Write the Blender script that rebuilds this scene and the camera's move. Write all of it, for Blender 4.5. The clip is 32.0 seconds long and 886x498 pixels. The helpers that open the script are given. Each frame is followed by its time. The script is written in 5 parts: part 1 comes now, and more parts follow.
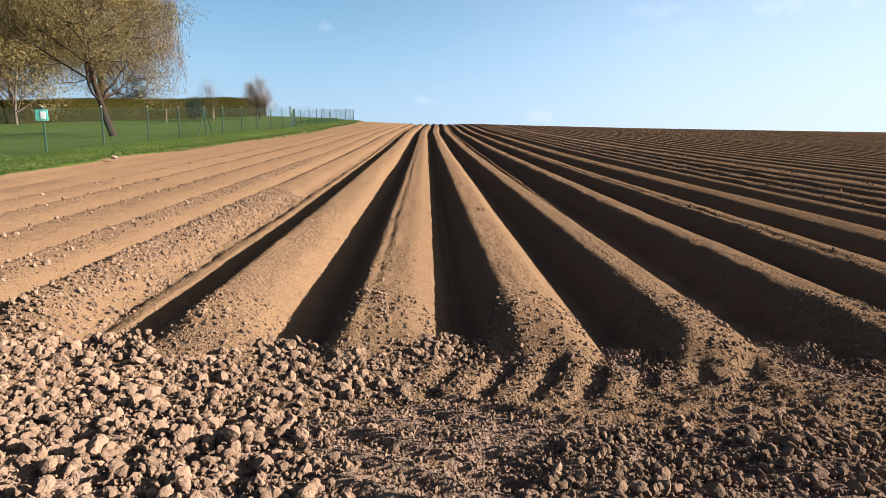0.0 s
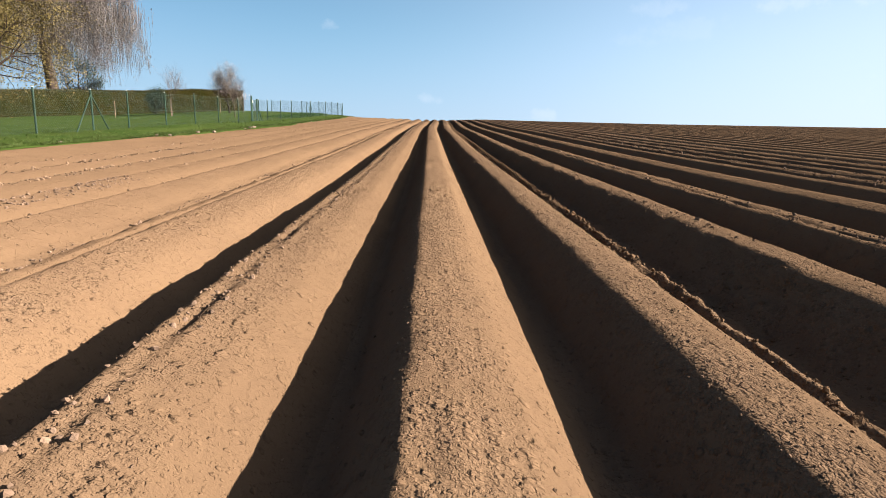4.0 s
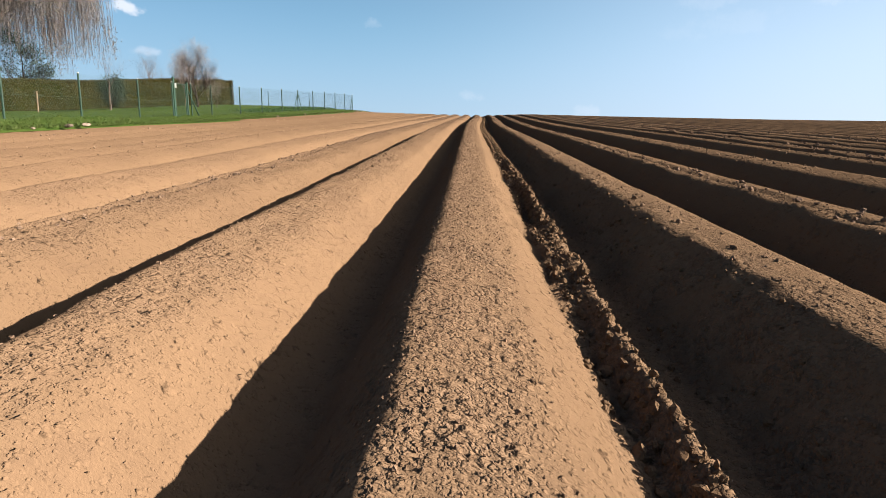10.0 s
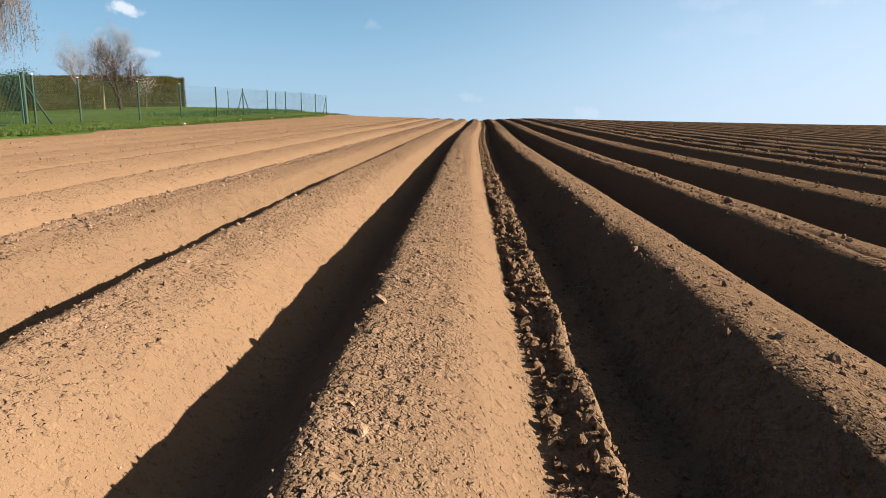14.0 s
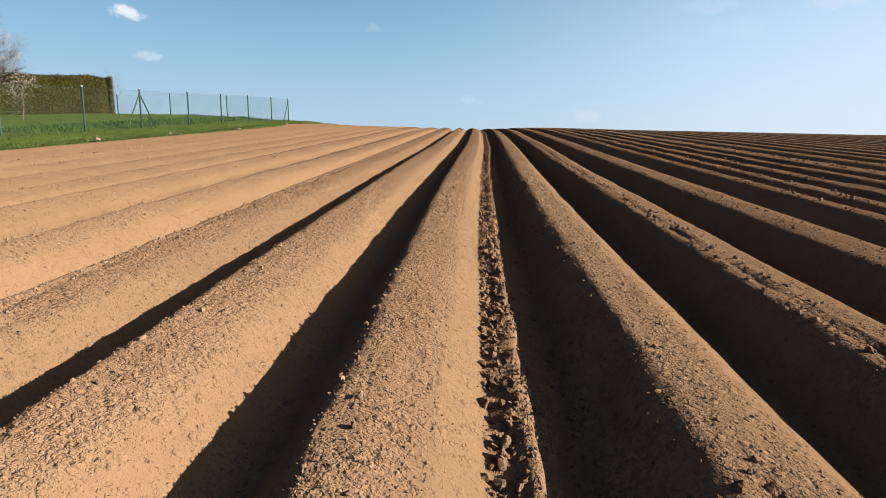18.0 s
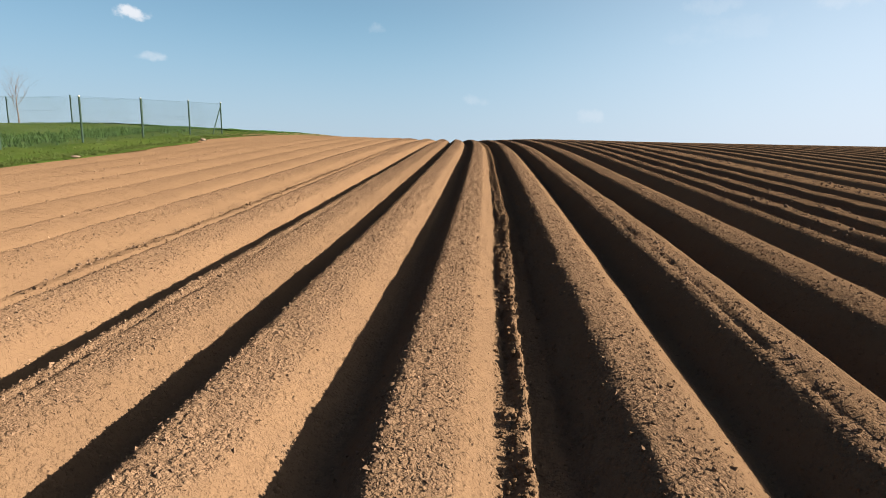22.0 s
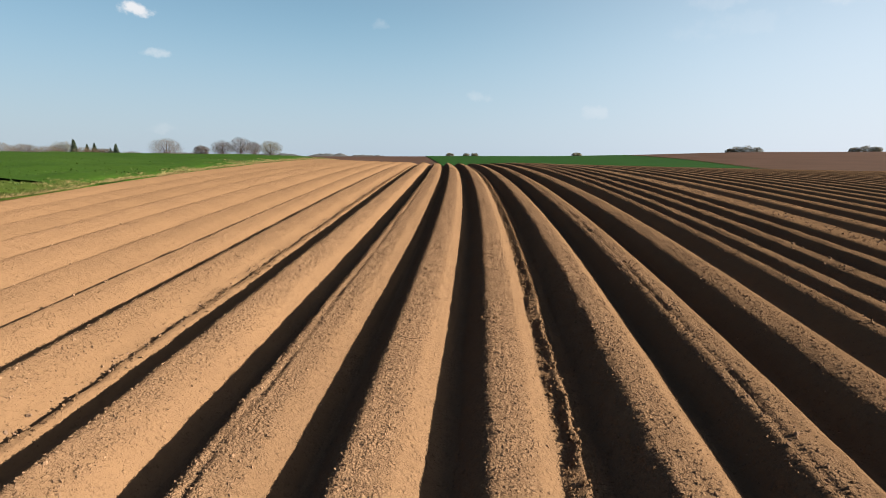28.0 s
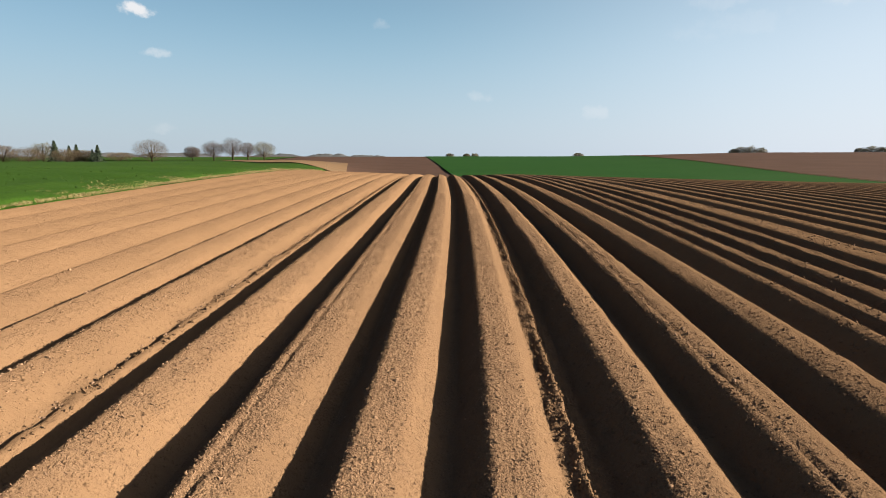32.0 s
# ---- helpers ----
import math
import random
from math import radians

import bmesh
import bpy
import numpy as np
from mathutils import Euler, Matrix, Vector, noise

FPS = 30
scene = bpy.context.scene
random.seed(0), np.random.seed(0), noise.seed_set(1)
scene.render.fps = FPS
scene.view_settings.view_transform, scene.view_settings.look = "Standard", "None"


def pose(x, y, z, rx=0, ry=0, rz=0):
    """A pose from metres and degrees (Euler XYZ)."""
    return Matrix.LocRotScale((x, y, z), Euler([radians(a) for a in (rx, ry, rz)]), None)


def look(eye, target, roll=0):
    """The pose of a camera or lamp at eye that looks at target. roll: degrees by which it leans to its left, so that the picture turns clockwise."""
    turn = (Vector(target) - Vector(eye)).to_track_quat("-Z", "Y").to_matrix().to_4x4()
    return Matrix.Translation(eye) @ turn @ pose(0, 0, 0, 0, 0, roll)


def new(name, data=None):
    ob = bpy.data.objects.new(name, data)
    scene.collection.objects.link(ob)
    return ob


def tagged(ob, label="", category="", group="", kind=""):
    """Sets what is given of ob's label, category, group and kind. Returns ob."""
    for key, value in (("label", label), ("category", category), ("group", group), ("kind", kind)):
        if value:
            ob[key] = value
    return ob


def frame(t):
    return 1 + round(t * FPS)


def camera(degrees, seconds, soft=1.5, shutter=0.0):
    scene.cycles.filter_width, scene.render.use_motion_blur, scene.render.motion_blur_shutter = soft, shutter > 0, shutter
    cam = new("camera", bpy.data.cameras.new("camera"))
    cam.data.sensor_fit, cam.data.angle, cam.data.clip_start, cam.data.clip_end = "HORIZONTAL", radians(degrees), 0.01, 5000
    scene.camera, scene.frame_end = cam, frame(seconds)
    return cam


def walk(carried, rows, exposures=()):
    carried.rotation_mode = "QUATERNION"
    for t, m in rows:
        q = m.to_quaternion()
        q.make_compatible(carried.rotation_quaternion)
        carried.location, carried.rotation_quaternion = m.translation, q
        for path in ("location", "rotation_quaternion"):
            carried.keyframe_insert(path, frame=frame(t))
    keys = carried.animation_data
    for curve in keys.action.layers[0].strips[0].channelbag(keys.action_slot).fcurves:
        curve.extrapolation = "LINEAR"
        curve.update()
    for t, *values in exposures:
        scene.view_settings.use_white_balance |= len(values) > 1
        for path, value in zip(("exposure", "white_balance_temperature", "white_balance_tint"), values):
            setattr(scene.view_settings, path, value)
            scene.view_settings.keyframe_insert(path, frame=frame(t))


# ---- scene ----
# ---------------------------------------------------------------- camera
cam = camera(73.7, 32.0, soft=0.9)
# seconds, x, y, z, pitch, yaw
ROWS = (
    (0.0, -1.137, -2.215, 1.813, -8.69, -1.57),
    (0.5, -1.082, -1.368, 1.801, -8.69, -1.52),
    (1.0, -1.028, -0.513, 1.790, -8.70, -1.46),
    (1.5, -0.980, 0.348, 1.779, -8.70, -1.42),
    (2.0, -0.931, 1.242, 1.783, -8.72, -1.38),
    (2.5, -0.874, 2.238, 1.824, -8.74, -1.32),
    (3.0, -0.811, 3.285, 1.888, -8.78, -1.25),
    (3.5, -0.749, 4.262, 1.951, -8.82, -1.21),
    (4.2, -0.679, 5.322, 2.024, -8.87, -1.25),
    (5.0, -0.606, 6.309, 2.104, -8.94, -1.39),
    (5.5, -0.544, 6.997, 2.153, -8.97, -1.44),
    (6.0, -0.453, 7.874, 2.200, -8.97, -1.44),
    (6.5, -0.365, 8.987, 2.244, -8.92, -1.36),
    (7.0, -0.277, 10.118, 2.291, -8.90, -1.25),
    (7.5, -0.190, 11.091, 2.358, -9.00, -1.19),
    (7.9, -0.123, 11.846, 2.406, -9.08, -1.15),
    (8.1, -0.103, 12.249, 2.417, -9.09, -0.50),
    (8.3, -0.080, 12.670, 2.421, -9.07, 1.10),
    (8.5, -0.057, 13.068, 2.425, -9.06, 2.15),
    (8.7, -0.032, 13.409, 2.433, -9.07, 2.40),
    (8.9, -0.009, 13.729, 2.443, -9.08, 2.50),
    (9.2, 0.011, 14.279, 2.459, -9.09, 2.56),
    (9.5, 0.038, 14.899, 2.478, -9.10, 2.61),
    (10.0, 0.077, 15.953, 2.523, -9.11, 2.68),
    (10.5, 0.108, 16.957, 2.598, -9.09, 2.78),
    (11.0, 0.140, 17.940, 2.685, -9.07, 2.87),
    (12.0, 0.163, 19.841, 2.856, -9.00, 2.93),
    (13.0, 0.161, 21.612, 3.011, -8.96, 2.85),
    (14.0, 0.205, 23.207, 3.124, -8.96, 2.63),
    (15.0, 0.232, 24.998, 3.263, -8.89, 2.59),
    (16.0, 0.247, 26.937, 3.432, -8.77, 2.67),
    (17.0, 0.270, 28.873, 3.642, -8.70, 2.74),
    (18.0, 0.305, 30.757, 3.899, -8.69, 2.73),
    (19.0, 0.308, 32.883, 4.173, -8.68, 2.80),
    (20.0, 0.341, 34.866, 4.433, -8.69, 2.92),
    (21.0, 0.358, 36.797, 4.710, -8.72, 2.94),
    (22.0, 0.393, 38.740, 4.805, -8.69, 3.04),
    (23.0, 0.404, 40.796, 5.029, -8.92, 3.21),
    (24.0, 0.410, 42.743, 5.235, -9.08, 3.21),
    (25.0, 0.372, 44.692, 5.423, -8.94, 3.35),
    (26.0, 0.349, 46.909, 5.727, -8.90, 3.42),
    (27.0, 0.313, 49.305, 6.123, -8.95, 3.42),
    (28.0, 0.282, 51.620, 6.457, -9.02, 3.41),
    (29.0, 0.260, 53.767, 6.790, -9.12, 3.39),
    (30.0, 0.246, 55.827, 6.829, -9.19, 3.37),
    (31.0, 0.246, 57.771, 6.909, -9.13, 3.40),
    (32.0, 0.250, 59.668, 6.960, -9.03, 3.45),
)
walk(cam, [(t, pose(x, y, z, 90 + p, 0, w)) for t, x, y, z, p, w in ROWS], exposures=[(0.0, 2.70, 6150, 12), (9.0, 2.58, 6150, 11), (20.0, 2.49, 6450, 11), (32.0, 2.48, 6900, 12)])

# ---------------------------------------------------------------- sun and sky
SUN_AZIMUTH, SUN_HEIGHT = 98.0, 21.0       # degrees right of the rows, degrees up
sun_way = Vector((math.sin(radians(SUN_AZIMUTH)) * math.cos(radians(SUN_HEIGHT)),
                  math.cos(radians(SUN_AZIMUTH)) * math.cos(radians(SUN_HEIGHT)), math.sin(radians(SUN_HEIGHT))))
lamp = bpy.data.lights.new("sun", "SUN")
lamp.energy, lamp.angle, lamp.color = 5.0, radians(0.55), (1.0, 0.88, 0.73)
new("sun", lamp).matrix_world = look(sun_way * 90, (0, 0, 0))


class Nodes:
    """A small helper to write node trees in few lines."""

    def __init__(self, tree):
        self.tree = tree
        tree.nodes.clear()

    def add(self, kind, ins=(), **props):
        node = self.tree.nodes.new(kind)
        for key, value in props.items():
            setattr(node, key, value)
        for key, value in dict(ins).items():
            if isinstance(value, bpy.types.NodeSocket):
                self.tree.links.new(value, node.inputs[key])
            else:
                node.inputs[key].default_value = value
        return node

    def math(self, op, a, b=0.0, clamp=False):
        return self.add("ShaderNodeMath", {0: a, 1: b}, operation=op, use_clamp=clamp).outputs[0]

    def dot(self, a, b):
        return self.add("ShaderNodeVectorMath", {0: a, 1: b}, operation="DOT_PRODUCT").outputs["Value"]

    def noise(self, vec, scale, detail=3.0, rough=0.55):
        return self.add("ShaderNodeTexNoise", {"Vector": vec, "Scale": scale, "Detail": detail, "Roughness": rough}).outputs["Fac"]

    def mix(self, fac, a, b):
        node = self.tree.nodes.new("ShaderNodeMix")
        node.data_type = "RGBA"
        for i, v in ((0, fac), (6, a), (7, b)):
            if isinstance(v, bpy.types.NodeSocket):
                self.tree.links.new(v, node.inputs[i])
            else:
                node.inputs[i].default_value = v if i == 0 else (*v, 1.0)
        return node.outputs[2]

    def ramp(self, fac, lo, hi):
        return self.add("ShaderNodeMapRange", {"Value": fac, "From Min": lo, "From Max": hi}, interpolation_type="SMOOTHSTEP").outputs[0]


world = bpy.data.worlds.new("sky")
scene.world = world
world.use_nodes = True
W = Nodes(world.node_tree)
sky = W.add("ShaderNodeTexSky", sky_type="NISHITA", sun_disc=False, sun_elevation=radians(SUN_HEIGHT),
            sun_rotation=radians(SUN_AZIMUTH), altitude=200.0, air_density=1.0, dust_density=0.5, ozone_density=3.0)
heading = W.add("ShaderNodeTexCoord").outputs["Generated"]
wisp = W.noise(heading, 26.0, 5.0, 0.62)
rise = W.add("ShaderNodeSeparateXYZ", {0: heading}).outputs["Z"]
low = W.ramp(rise, 0.50, 0.12)
sky_colour = W.mix(W.math("MULTIPLY", low, 0.34), sky.outputs["Color"], (3.6, 7.1, 8.8))        # thin haze, clearing upwards
sky_colour = W.mix(W.math("MULTIPLY", W.ramp(rise, 0.24, -0.02), 0.75), sky_colour, (4.5, 5.6, 7.1))        # dusty band over the horizon
sunward = W.math("MULTIPLY", W.ramp(W.dot(heading, tuple(sun_way)), -0.30, 0.85), low)
sky_colour = W.mix(W.math("MULTIPLY", sunward, 0.60), sky_colour, (7.6, 8.0, 8.9))        # paler towards the sun
sky_colour = W.mix(W.ramp(W.dot(heading, tuple(sun_way)), 0.60, 1.0), sky_colour, (15.0, 14.5, 14.0))        # the bright haze round the sun
dim = W.add("ShaderNodeMapRange", {"Value": W.dot(heading, tuple(sun_way)), "From Min": -0.95, "From Max": 0.25, "To Min": 0.77, "To Max": 1.0}).outputs[0]
sky_colour = W.add("ShaderNodeVectorMath", {0: sky_colour, "Scale": dim}, operation="SCALE").outputs[0]        # deeper away from the sun
# small fair-weather clouds: degrees left of the rows, degrees up, half width, half height, thickness
for left, up, wide, high, thick in ((29.7, 11.75, 1.5, 0.75, 0.75), (28.7, 8.5, 1.9, 0.5, 0.30), (0.1, 5.4, 1.4, 0.7, 0.16), (9.2, 11.6, 1.0, 0.7, 0.14),
                                    (-10.6, 3.8, 1.5, 0.8, 0.16), (-22.0, 10.6, 6.0, 1.4, 0.06), (-33.5, 12.6, 7.0, 1.6, 0.16), (-20.5, 12.6, 3.2, 0.9, 0.10),
                                    (28.6, 2.2, 1.5, 0.6, 0.10), (-38.0, 5.0, 3.0, 1.4, 0.18)):
    a, b = radians(left), radians(up)
    ahead = Vector((-math.sin(a) * math.cos(b), math.cos(a) * math.cos(b), math.sin(b)))
    right = Vector((math.cos(a), math.sin(a), 0.0))
    over = right.cross(ahead)
    u = W.math("DIVIDE", W.dot(heading, tuple(right)), radians(wide))
    v = W.math("DIVIDE", W.dot(heading, tuple(over)), radians(high))
    reach = W.math("ADD", W.math("MULTIPLY", u, u), W.math("MULTIPLY", v, v))
    body = W.math("SUBTRACT", W.math("ADD", 0.55, W.math("MULTIPLY", W.math("SUBTRACT", wisp, 0.45), 4.2)), reach)
    front = W.math("GREATER_THAN", W.dot(heading, tuple(ahead)), 0.5)
    mask = W.math("MULTIPLY", W.math("MULTIPLY", W.ramp(body, 0.0, 1.0), thick), front)
    sky_colour = W.mix(mask, sky_colour, (8.0, 8.0, 8.2))
back = W.add("ShaderNodeBackground", {"Color": sky_colour, "Strength": 0.0222})
W.tree.links.new(back.outputs[0], W.add("ShaderNodeOutputWorld").inputs["Surface"])


# ---------------------------------------------------------------- materials
def material(name, rough=0.9):
    m = bpy.data.materials.new(name)
    m.use_nodes = True
    n = Nodes(m.node_tree)
    shader = n.add("ShaderNodeBsdfPrincipled", {"Roughness": rough, "Specular IOR Level": 0.2 if rough < 0.85 else 0.02})
    n.tree.links.new(shader.outputs[0], n.add("ShaderNodeOutputMaterial").inputs["Surface"])
    return m, n, shader


def soil(name, dry, damp, crumb=1.0, loose_tones=0.0):
    """Dry field soil: a pale smooth crust, and crumbs of three sizes where the crumb attribute says that the surface is broken up."""
    m, n, shader = material(name, 0.95)
    at = n.add("ShaderNodeTexCoord").outputs["Object"]
    chance = n.add("ShaderNodeObjectInfo").outputs["Random"]
    broken = n.add("ShaderNodeAttribute", attribute_name="crumb").outputs["Fac"]
    patches, grain, fine = n.noise(at, 1.3, 4.0), n.noise(at, 15.0, 4.0, 0.6), n.noise(at, 210.0, 2.0, 0.7)
    wavy = n.add("ShaderNodeTexNoise", {"Vector": at, "Scale": 70.0, "Detail": 2.0}).outputs["Color"]
    near = n.add("ShaderNodeVectorMath", {0: wavy, 1: (0.016, 0.016, 0.016), 2: at}, operation="MULTIPLY_ADD").outputs[0]
    loose = n.math("MULTIPLY", broken, n.math("ADD", 0.35, n.math("MULTIPLY", n.ramp(n.noise(at, 5.0, 3.0), 0.34, 0.62), 0.65)))
    heap, tones = [], []
    for size, share, floor in ((40.0, 0.46, 0.010), (82.0, 0.85, 0.04), (170.0, 1.0, 0.16)):
        cells = n.add("ShaderNodeTexVoronoi", {"Vector": near, "Scale": size, "Randomness": 1.0})
        luck = n.add("ShaderNodeSeparateColor", {0: cells.outputs["Color"]})
        there = n.math("LESS_THAN", luck.outputs[0], n.math("ADD", floor, n.math("MULTIPLY", loose, share)))
        dome = n.math("MULTIPLY", n.ramp(cells.outputs["Distance"], 0.85, 0.15), n.math("ADD", 0.35, n.math("MULTIPLY", luck.outputs[1], 0.65)))
        heap.append(n.math("MULTIPLY", n.math("MULTIPLY", there, dome), 0.66 / size))
        tones.append(n.math("MULTIPLY", there, luck.outputs[2]))
    pits = n.add("ShaderNodeTexVoronoi", {"Vector": near, "Scale": 46.0, "Randomness": 1.0})
    pit = n.math("MULTIPLY", n.math("LESS_THAN", n.add("ShaderNodeSeparateColor", {0: pits.outputs["Color"]}).outputs[0], 0.022), n.ramp(pits.outputs["Distance"], 0.42, 0.15))
    crumbly = tuple(a * b for a, b in zip(dry, CRUMB_TINT))
    colour = n.mix(n.ramp(patches, 0.3, 0.75), dry, tuple(0.8 * a + 0.2 * b for a, b in zip(dry, damp)))
    colour = n.mix(n.math("MULTIPLY", n.ramp(grain, 0.48, 0.78), 0.22), colour, damp)
    colour = n.mix(loose, colour, crumbly)
    colour = n.mix(n.math("MULTIPLY", loose, n.ramp(tones[1], 0.30, 1.0)), colour, tuple(0.55 * a + 0.45 * b for a, b in zip(dry, damp)))
    colour = n.mix(n.math("MULTIPLY", loose, n.math("MULTIPLY", n.ramp(tones[2], 0.50, 1.0), 0.7)), colour, tuple(1.35 * c for c in crumbly))
    colour = n.mix(n.math("MULTIPLY", n.ramp(fine, 0.42, 0.72), 0.25), colour, tuple(1.25 * a for a in dry))
    colour = n.mix(n.math("MULTIPLY", pit, 0.6), colour, damp)
    tone = n.math("ADD", 0.92, n.math("MULTIPLY", chance, 0.16))
    if loose_tones:
        # every crumb has a tone of its own
        island = n.add("ShaderNodeNewGeometry").outputs["Random Per Island"]
        tone = n.math("ADD", 1.0 - 0.42 * loose_tones, n.math("MULTIPLY", n.math("MULTIPLY", island, island), 1.25 * loose_tones))
    colour = n.add("ShaderNodeVectorMath", {0: colour, "Scale": tone}, operation="SCALE").outputs[0]
    relief = n.math("ADD", n.math("ADD", heap[0], heap[1]), n.math("ADD", heap[2], n.math("MULTIPLY", pit, -0.006)))
    relief = n.math("ADD", relief, n.math("ADD", n.math("MULTIPLY", fine, 0.0022), n.math("MULTIPLY", grain, 0.008)))
    bump = n.add("ShaderNodeBump", {"Height": relief, "Strength": 1.0, "Distance": crumb})
    shader.inputs["Diffuse Roughness"].default_value = 0.6
    shader.inputs["Specular IOR Level"].default_value = 0.0
    n.tree.links.new(colour, shader.inputs["Base Color"])
    n.tree.links.new(bump.outputs[0], shader.inputs["Normal"])
    return m


def plain(name, colour, other, scale=8.0, rough=0.8, metal=0.0, bump=0.004, fine=60.0, vary=0.25):
    """A surface of two mixed tones with grain, varied from object to object."""
    m, n, shader = material(name, rough)
    at = n.add("ShaderNodeTexCoord").outputs["Object"]
    chance = n.add("ShaderNodeObjectInfo").outputs["Random"]
    big, small = n.noise(at, scale, 4.0), n.noise(at, fine, 3.0, 0.65)
    mixed = n.mix(n.ramp(n.math("ADD", n.math("MULTIPLY", big, 0.65), n.math("MULTIPLY", small, 0.35)), 0.36, 0.64), colour, other)
    mixed = n.add("ShaderNodeVectorMath", {0: mixed, "Scale": n.math("ADD", 1.0 - vary / 2, n.math("MULTIPLY", chance, vary))}, operation="SCALE").outputs[0]
    relief = n.add("ShaderNodeBump", {"Height": n.math("ADD", small, big), "Strength": 0.6, "Distance": bump})
    shader.inputs["Metallic"].default_value = metal
    n.tree.links.new(mixed, shader.inputs["Base Color"])
    n.tree.links.new(relief.outputs[0], shader.inputs["Normal"])
    return m


def leafy(name, colour, other, clear=0.25):
    """Leaves: tones vary from leaf to leaf, and some light comes through."""
    m = bpy.data.materials.new(name)
    m.use_nodes = True
    n = Nodes(m.node_tree)
    chance = n.add("ShaderNodeNewGeometry").outputs["Random Per Island"]
    at = n.add("ShaderNodeTexCoord").outputs["Object"]
    tone = n.mix(n.ramp(n.math("ADD", n.math("MULTIPLY", chance, 0.6), n.math("MULTIPLY", n.noise(at, 0.9, 2.0), 0.5)), 0.25, 0.85), colour, other)
    face = n.add("ShaderNodeBsdfPrincipled", {"Base Color": tone, "Roughness": 0.7, "Specular IOR Level": 0.25})
    glow = n.add("ShaderNodeBsdfTranslucent", {"Color": tone})
    both = n.add("ShaderNodeMixShader", {0: clear, 1: face.outputs[0], 2: glow.outputs[0]})
    n.tree.links.new(both.outputs[0], n.add("ShaderNodeOutputMaterial").inputs["Surface"])
    return m


DRY, DAMP = (0.0990, 0.0625, 0.0362), (0.0495, 0.0310, 0.0208)
CRUMB_TINT = (1.02, 1.05, 1.13)
M_RIDGE = soil("ridge_soil", DRY, DAMP)
M_CRUMB = soil("crumb_soil", tuple(c * g for c, g in zip(DRY, (1.12, 1.16, 1.28))), DAMP, 0.6, 0.6)
M_HEAD = soil("headland_soil", tuple(c * g for c, g in zip(DRY, (1.22, 1.32, 1.62))), DAMP, 0.8)
M_CLOD = soil("clod_soil", tuple(c * g for c, g in zip(DRY, (1.12, 1.19, 1.42))), tuple(0.7 * a + 0.5 * b for a, b in zip(DRY, DAMP)), 0.6, 0.42)
M_LAWN = plain("lawn_grass", (0.0235, 0.0419, 0.0071), (0.0368, 0.0520, 0.0112), 0.7, 0.9, 0.0, 0.03, 14.0, 0.0)
M_BLADE = leafy("grass_blades", (0.0330, 0.0597, 0.0084), (0.0546, 0.0711, 0.0152), 0.3)
M_STRAW = leafy("dead_grass", (0.2158, 0.1726, 0.0918), (0.1403, 0.1079, 0.0485), 0.2)
M_CROP = plain("young_wheat", (0.0133, 0.0343, 0.0046), (0.0184, 0.0413, 0.0063), 0.25, 0.9, 0.0, 0.05, 6.0, 0.0)
M_CROPBLADE = leafy("wheat_blades", (0.0203, 0.0508, 0.0066), (0.0292, 0.0584, 0.0095), 0.3)
M_PLOUGH = plain("far_ploughed_soil", (0.0434, 0.0265, 0.0204), (0.0336, 0.0212, 0.0160), 0.05, 0.95, 0.0, 0.05, 1.5, 0.0)
M_FARGREEN = plain("far_green_crop", (0.0063, 0.0279, 0.0048), (0.0087, 0.0317, 0.0058), 0.03, 0.95, 0.0, 0.05, 1.0, 0.0)
M_PALE = plain("far_stubble", (0.0946, 0.0620, 0.0363), (0.0725, 0.0504, 0.0301), 0.1, 0.95, 0.0, 0.05, 1.0, 0.0)
M_POST = plain("green_painted_steel", (0.0030, 0.0150, 0.0080), (0.0046, 0.0200, 0.0105), 6.0, 0.6, 0.0, 0.001, 90.0, 0.3)
M_WIRE = plain("coated_wire", (0.0194, 0.0345, 0.0302), (0.0271, 0.0432, 0.0379), 20.0, 0.5, 0.2, 0.0005, 90.0, 0.0)
M_CAP = plain("pale_post_cap", (0.2539, 0.2602, 0.2348), (0.1904, 0.1968, 0.1777), 20.0, 0.5)
M_SIGN = plain("pale_green_sign", (0.0725, 0.3044, 0.2469), (0.0867, 0.3334, 0.2760), 6.0, 0.4, 0.0, 0.0005)
M_SIGNWHITE = plain("white_sign_paint", (0.4731, 0.4731, 0.4731), (0.4731, 0.4731, 0.4731), 6.0, 0.4, 0.0, 0.0005)
M_BARK = plain("dark_bark", (0.0265, 0.0185, 0.0133), (0.0125, 0.0089, 0.0071), 9.0, 0.95, 0.0, 0.02, 50.0)
M_GREYBARK = plain("grey_bark", (0.0796, 0.0620, 0.0504), (0.0434, 0.0336, 0.0274), 9.0, 0.95, 0.0, 0.012, 50.0)
M_TWIG = plain("pale_twig_bark", (0.1200, 0.1060, 0.1020), (0.0900, 0.0790, 0.0770), 9.0, 0.95, 0.0, 0.004, 50.0)
M_BUD = leafy("budding_leaves", (0.0650, 0.0510, 0.0140), (0.1120, 0.0850, 0.0270), 0.3)
M_WILLOW = leafy("willow_leaves", (0.0700, 0.0580, 0.0330), (0.0900, 0.0780, 0.0680), 0.3)
M_HEDGE = leafy("hedge_leaves", (0.0230, 0.0262, 0.0032), (0.0410, 0.0280, 0.0044), 0.30)
# leaf green darkened to hold the shade inside the hedge; also colours a far bank
M_HEDGECORE = plain("dark_hedge_green", (0.0130, 0.0152, 0.0022), (0.0190, 0.0160, 0.0032), 0.8, 0.95, 0.0, 0.05, 20.0)
M_BLOSSOM = leafy("white_blossom", (0.2700, 0.2400, 0.2150), (0.1350, 0.1120, 0.1020), 0.3)
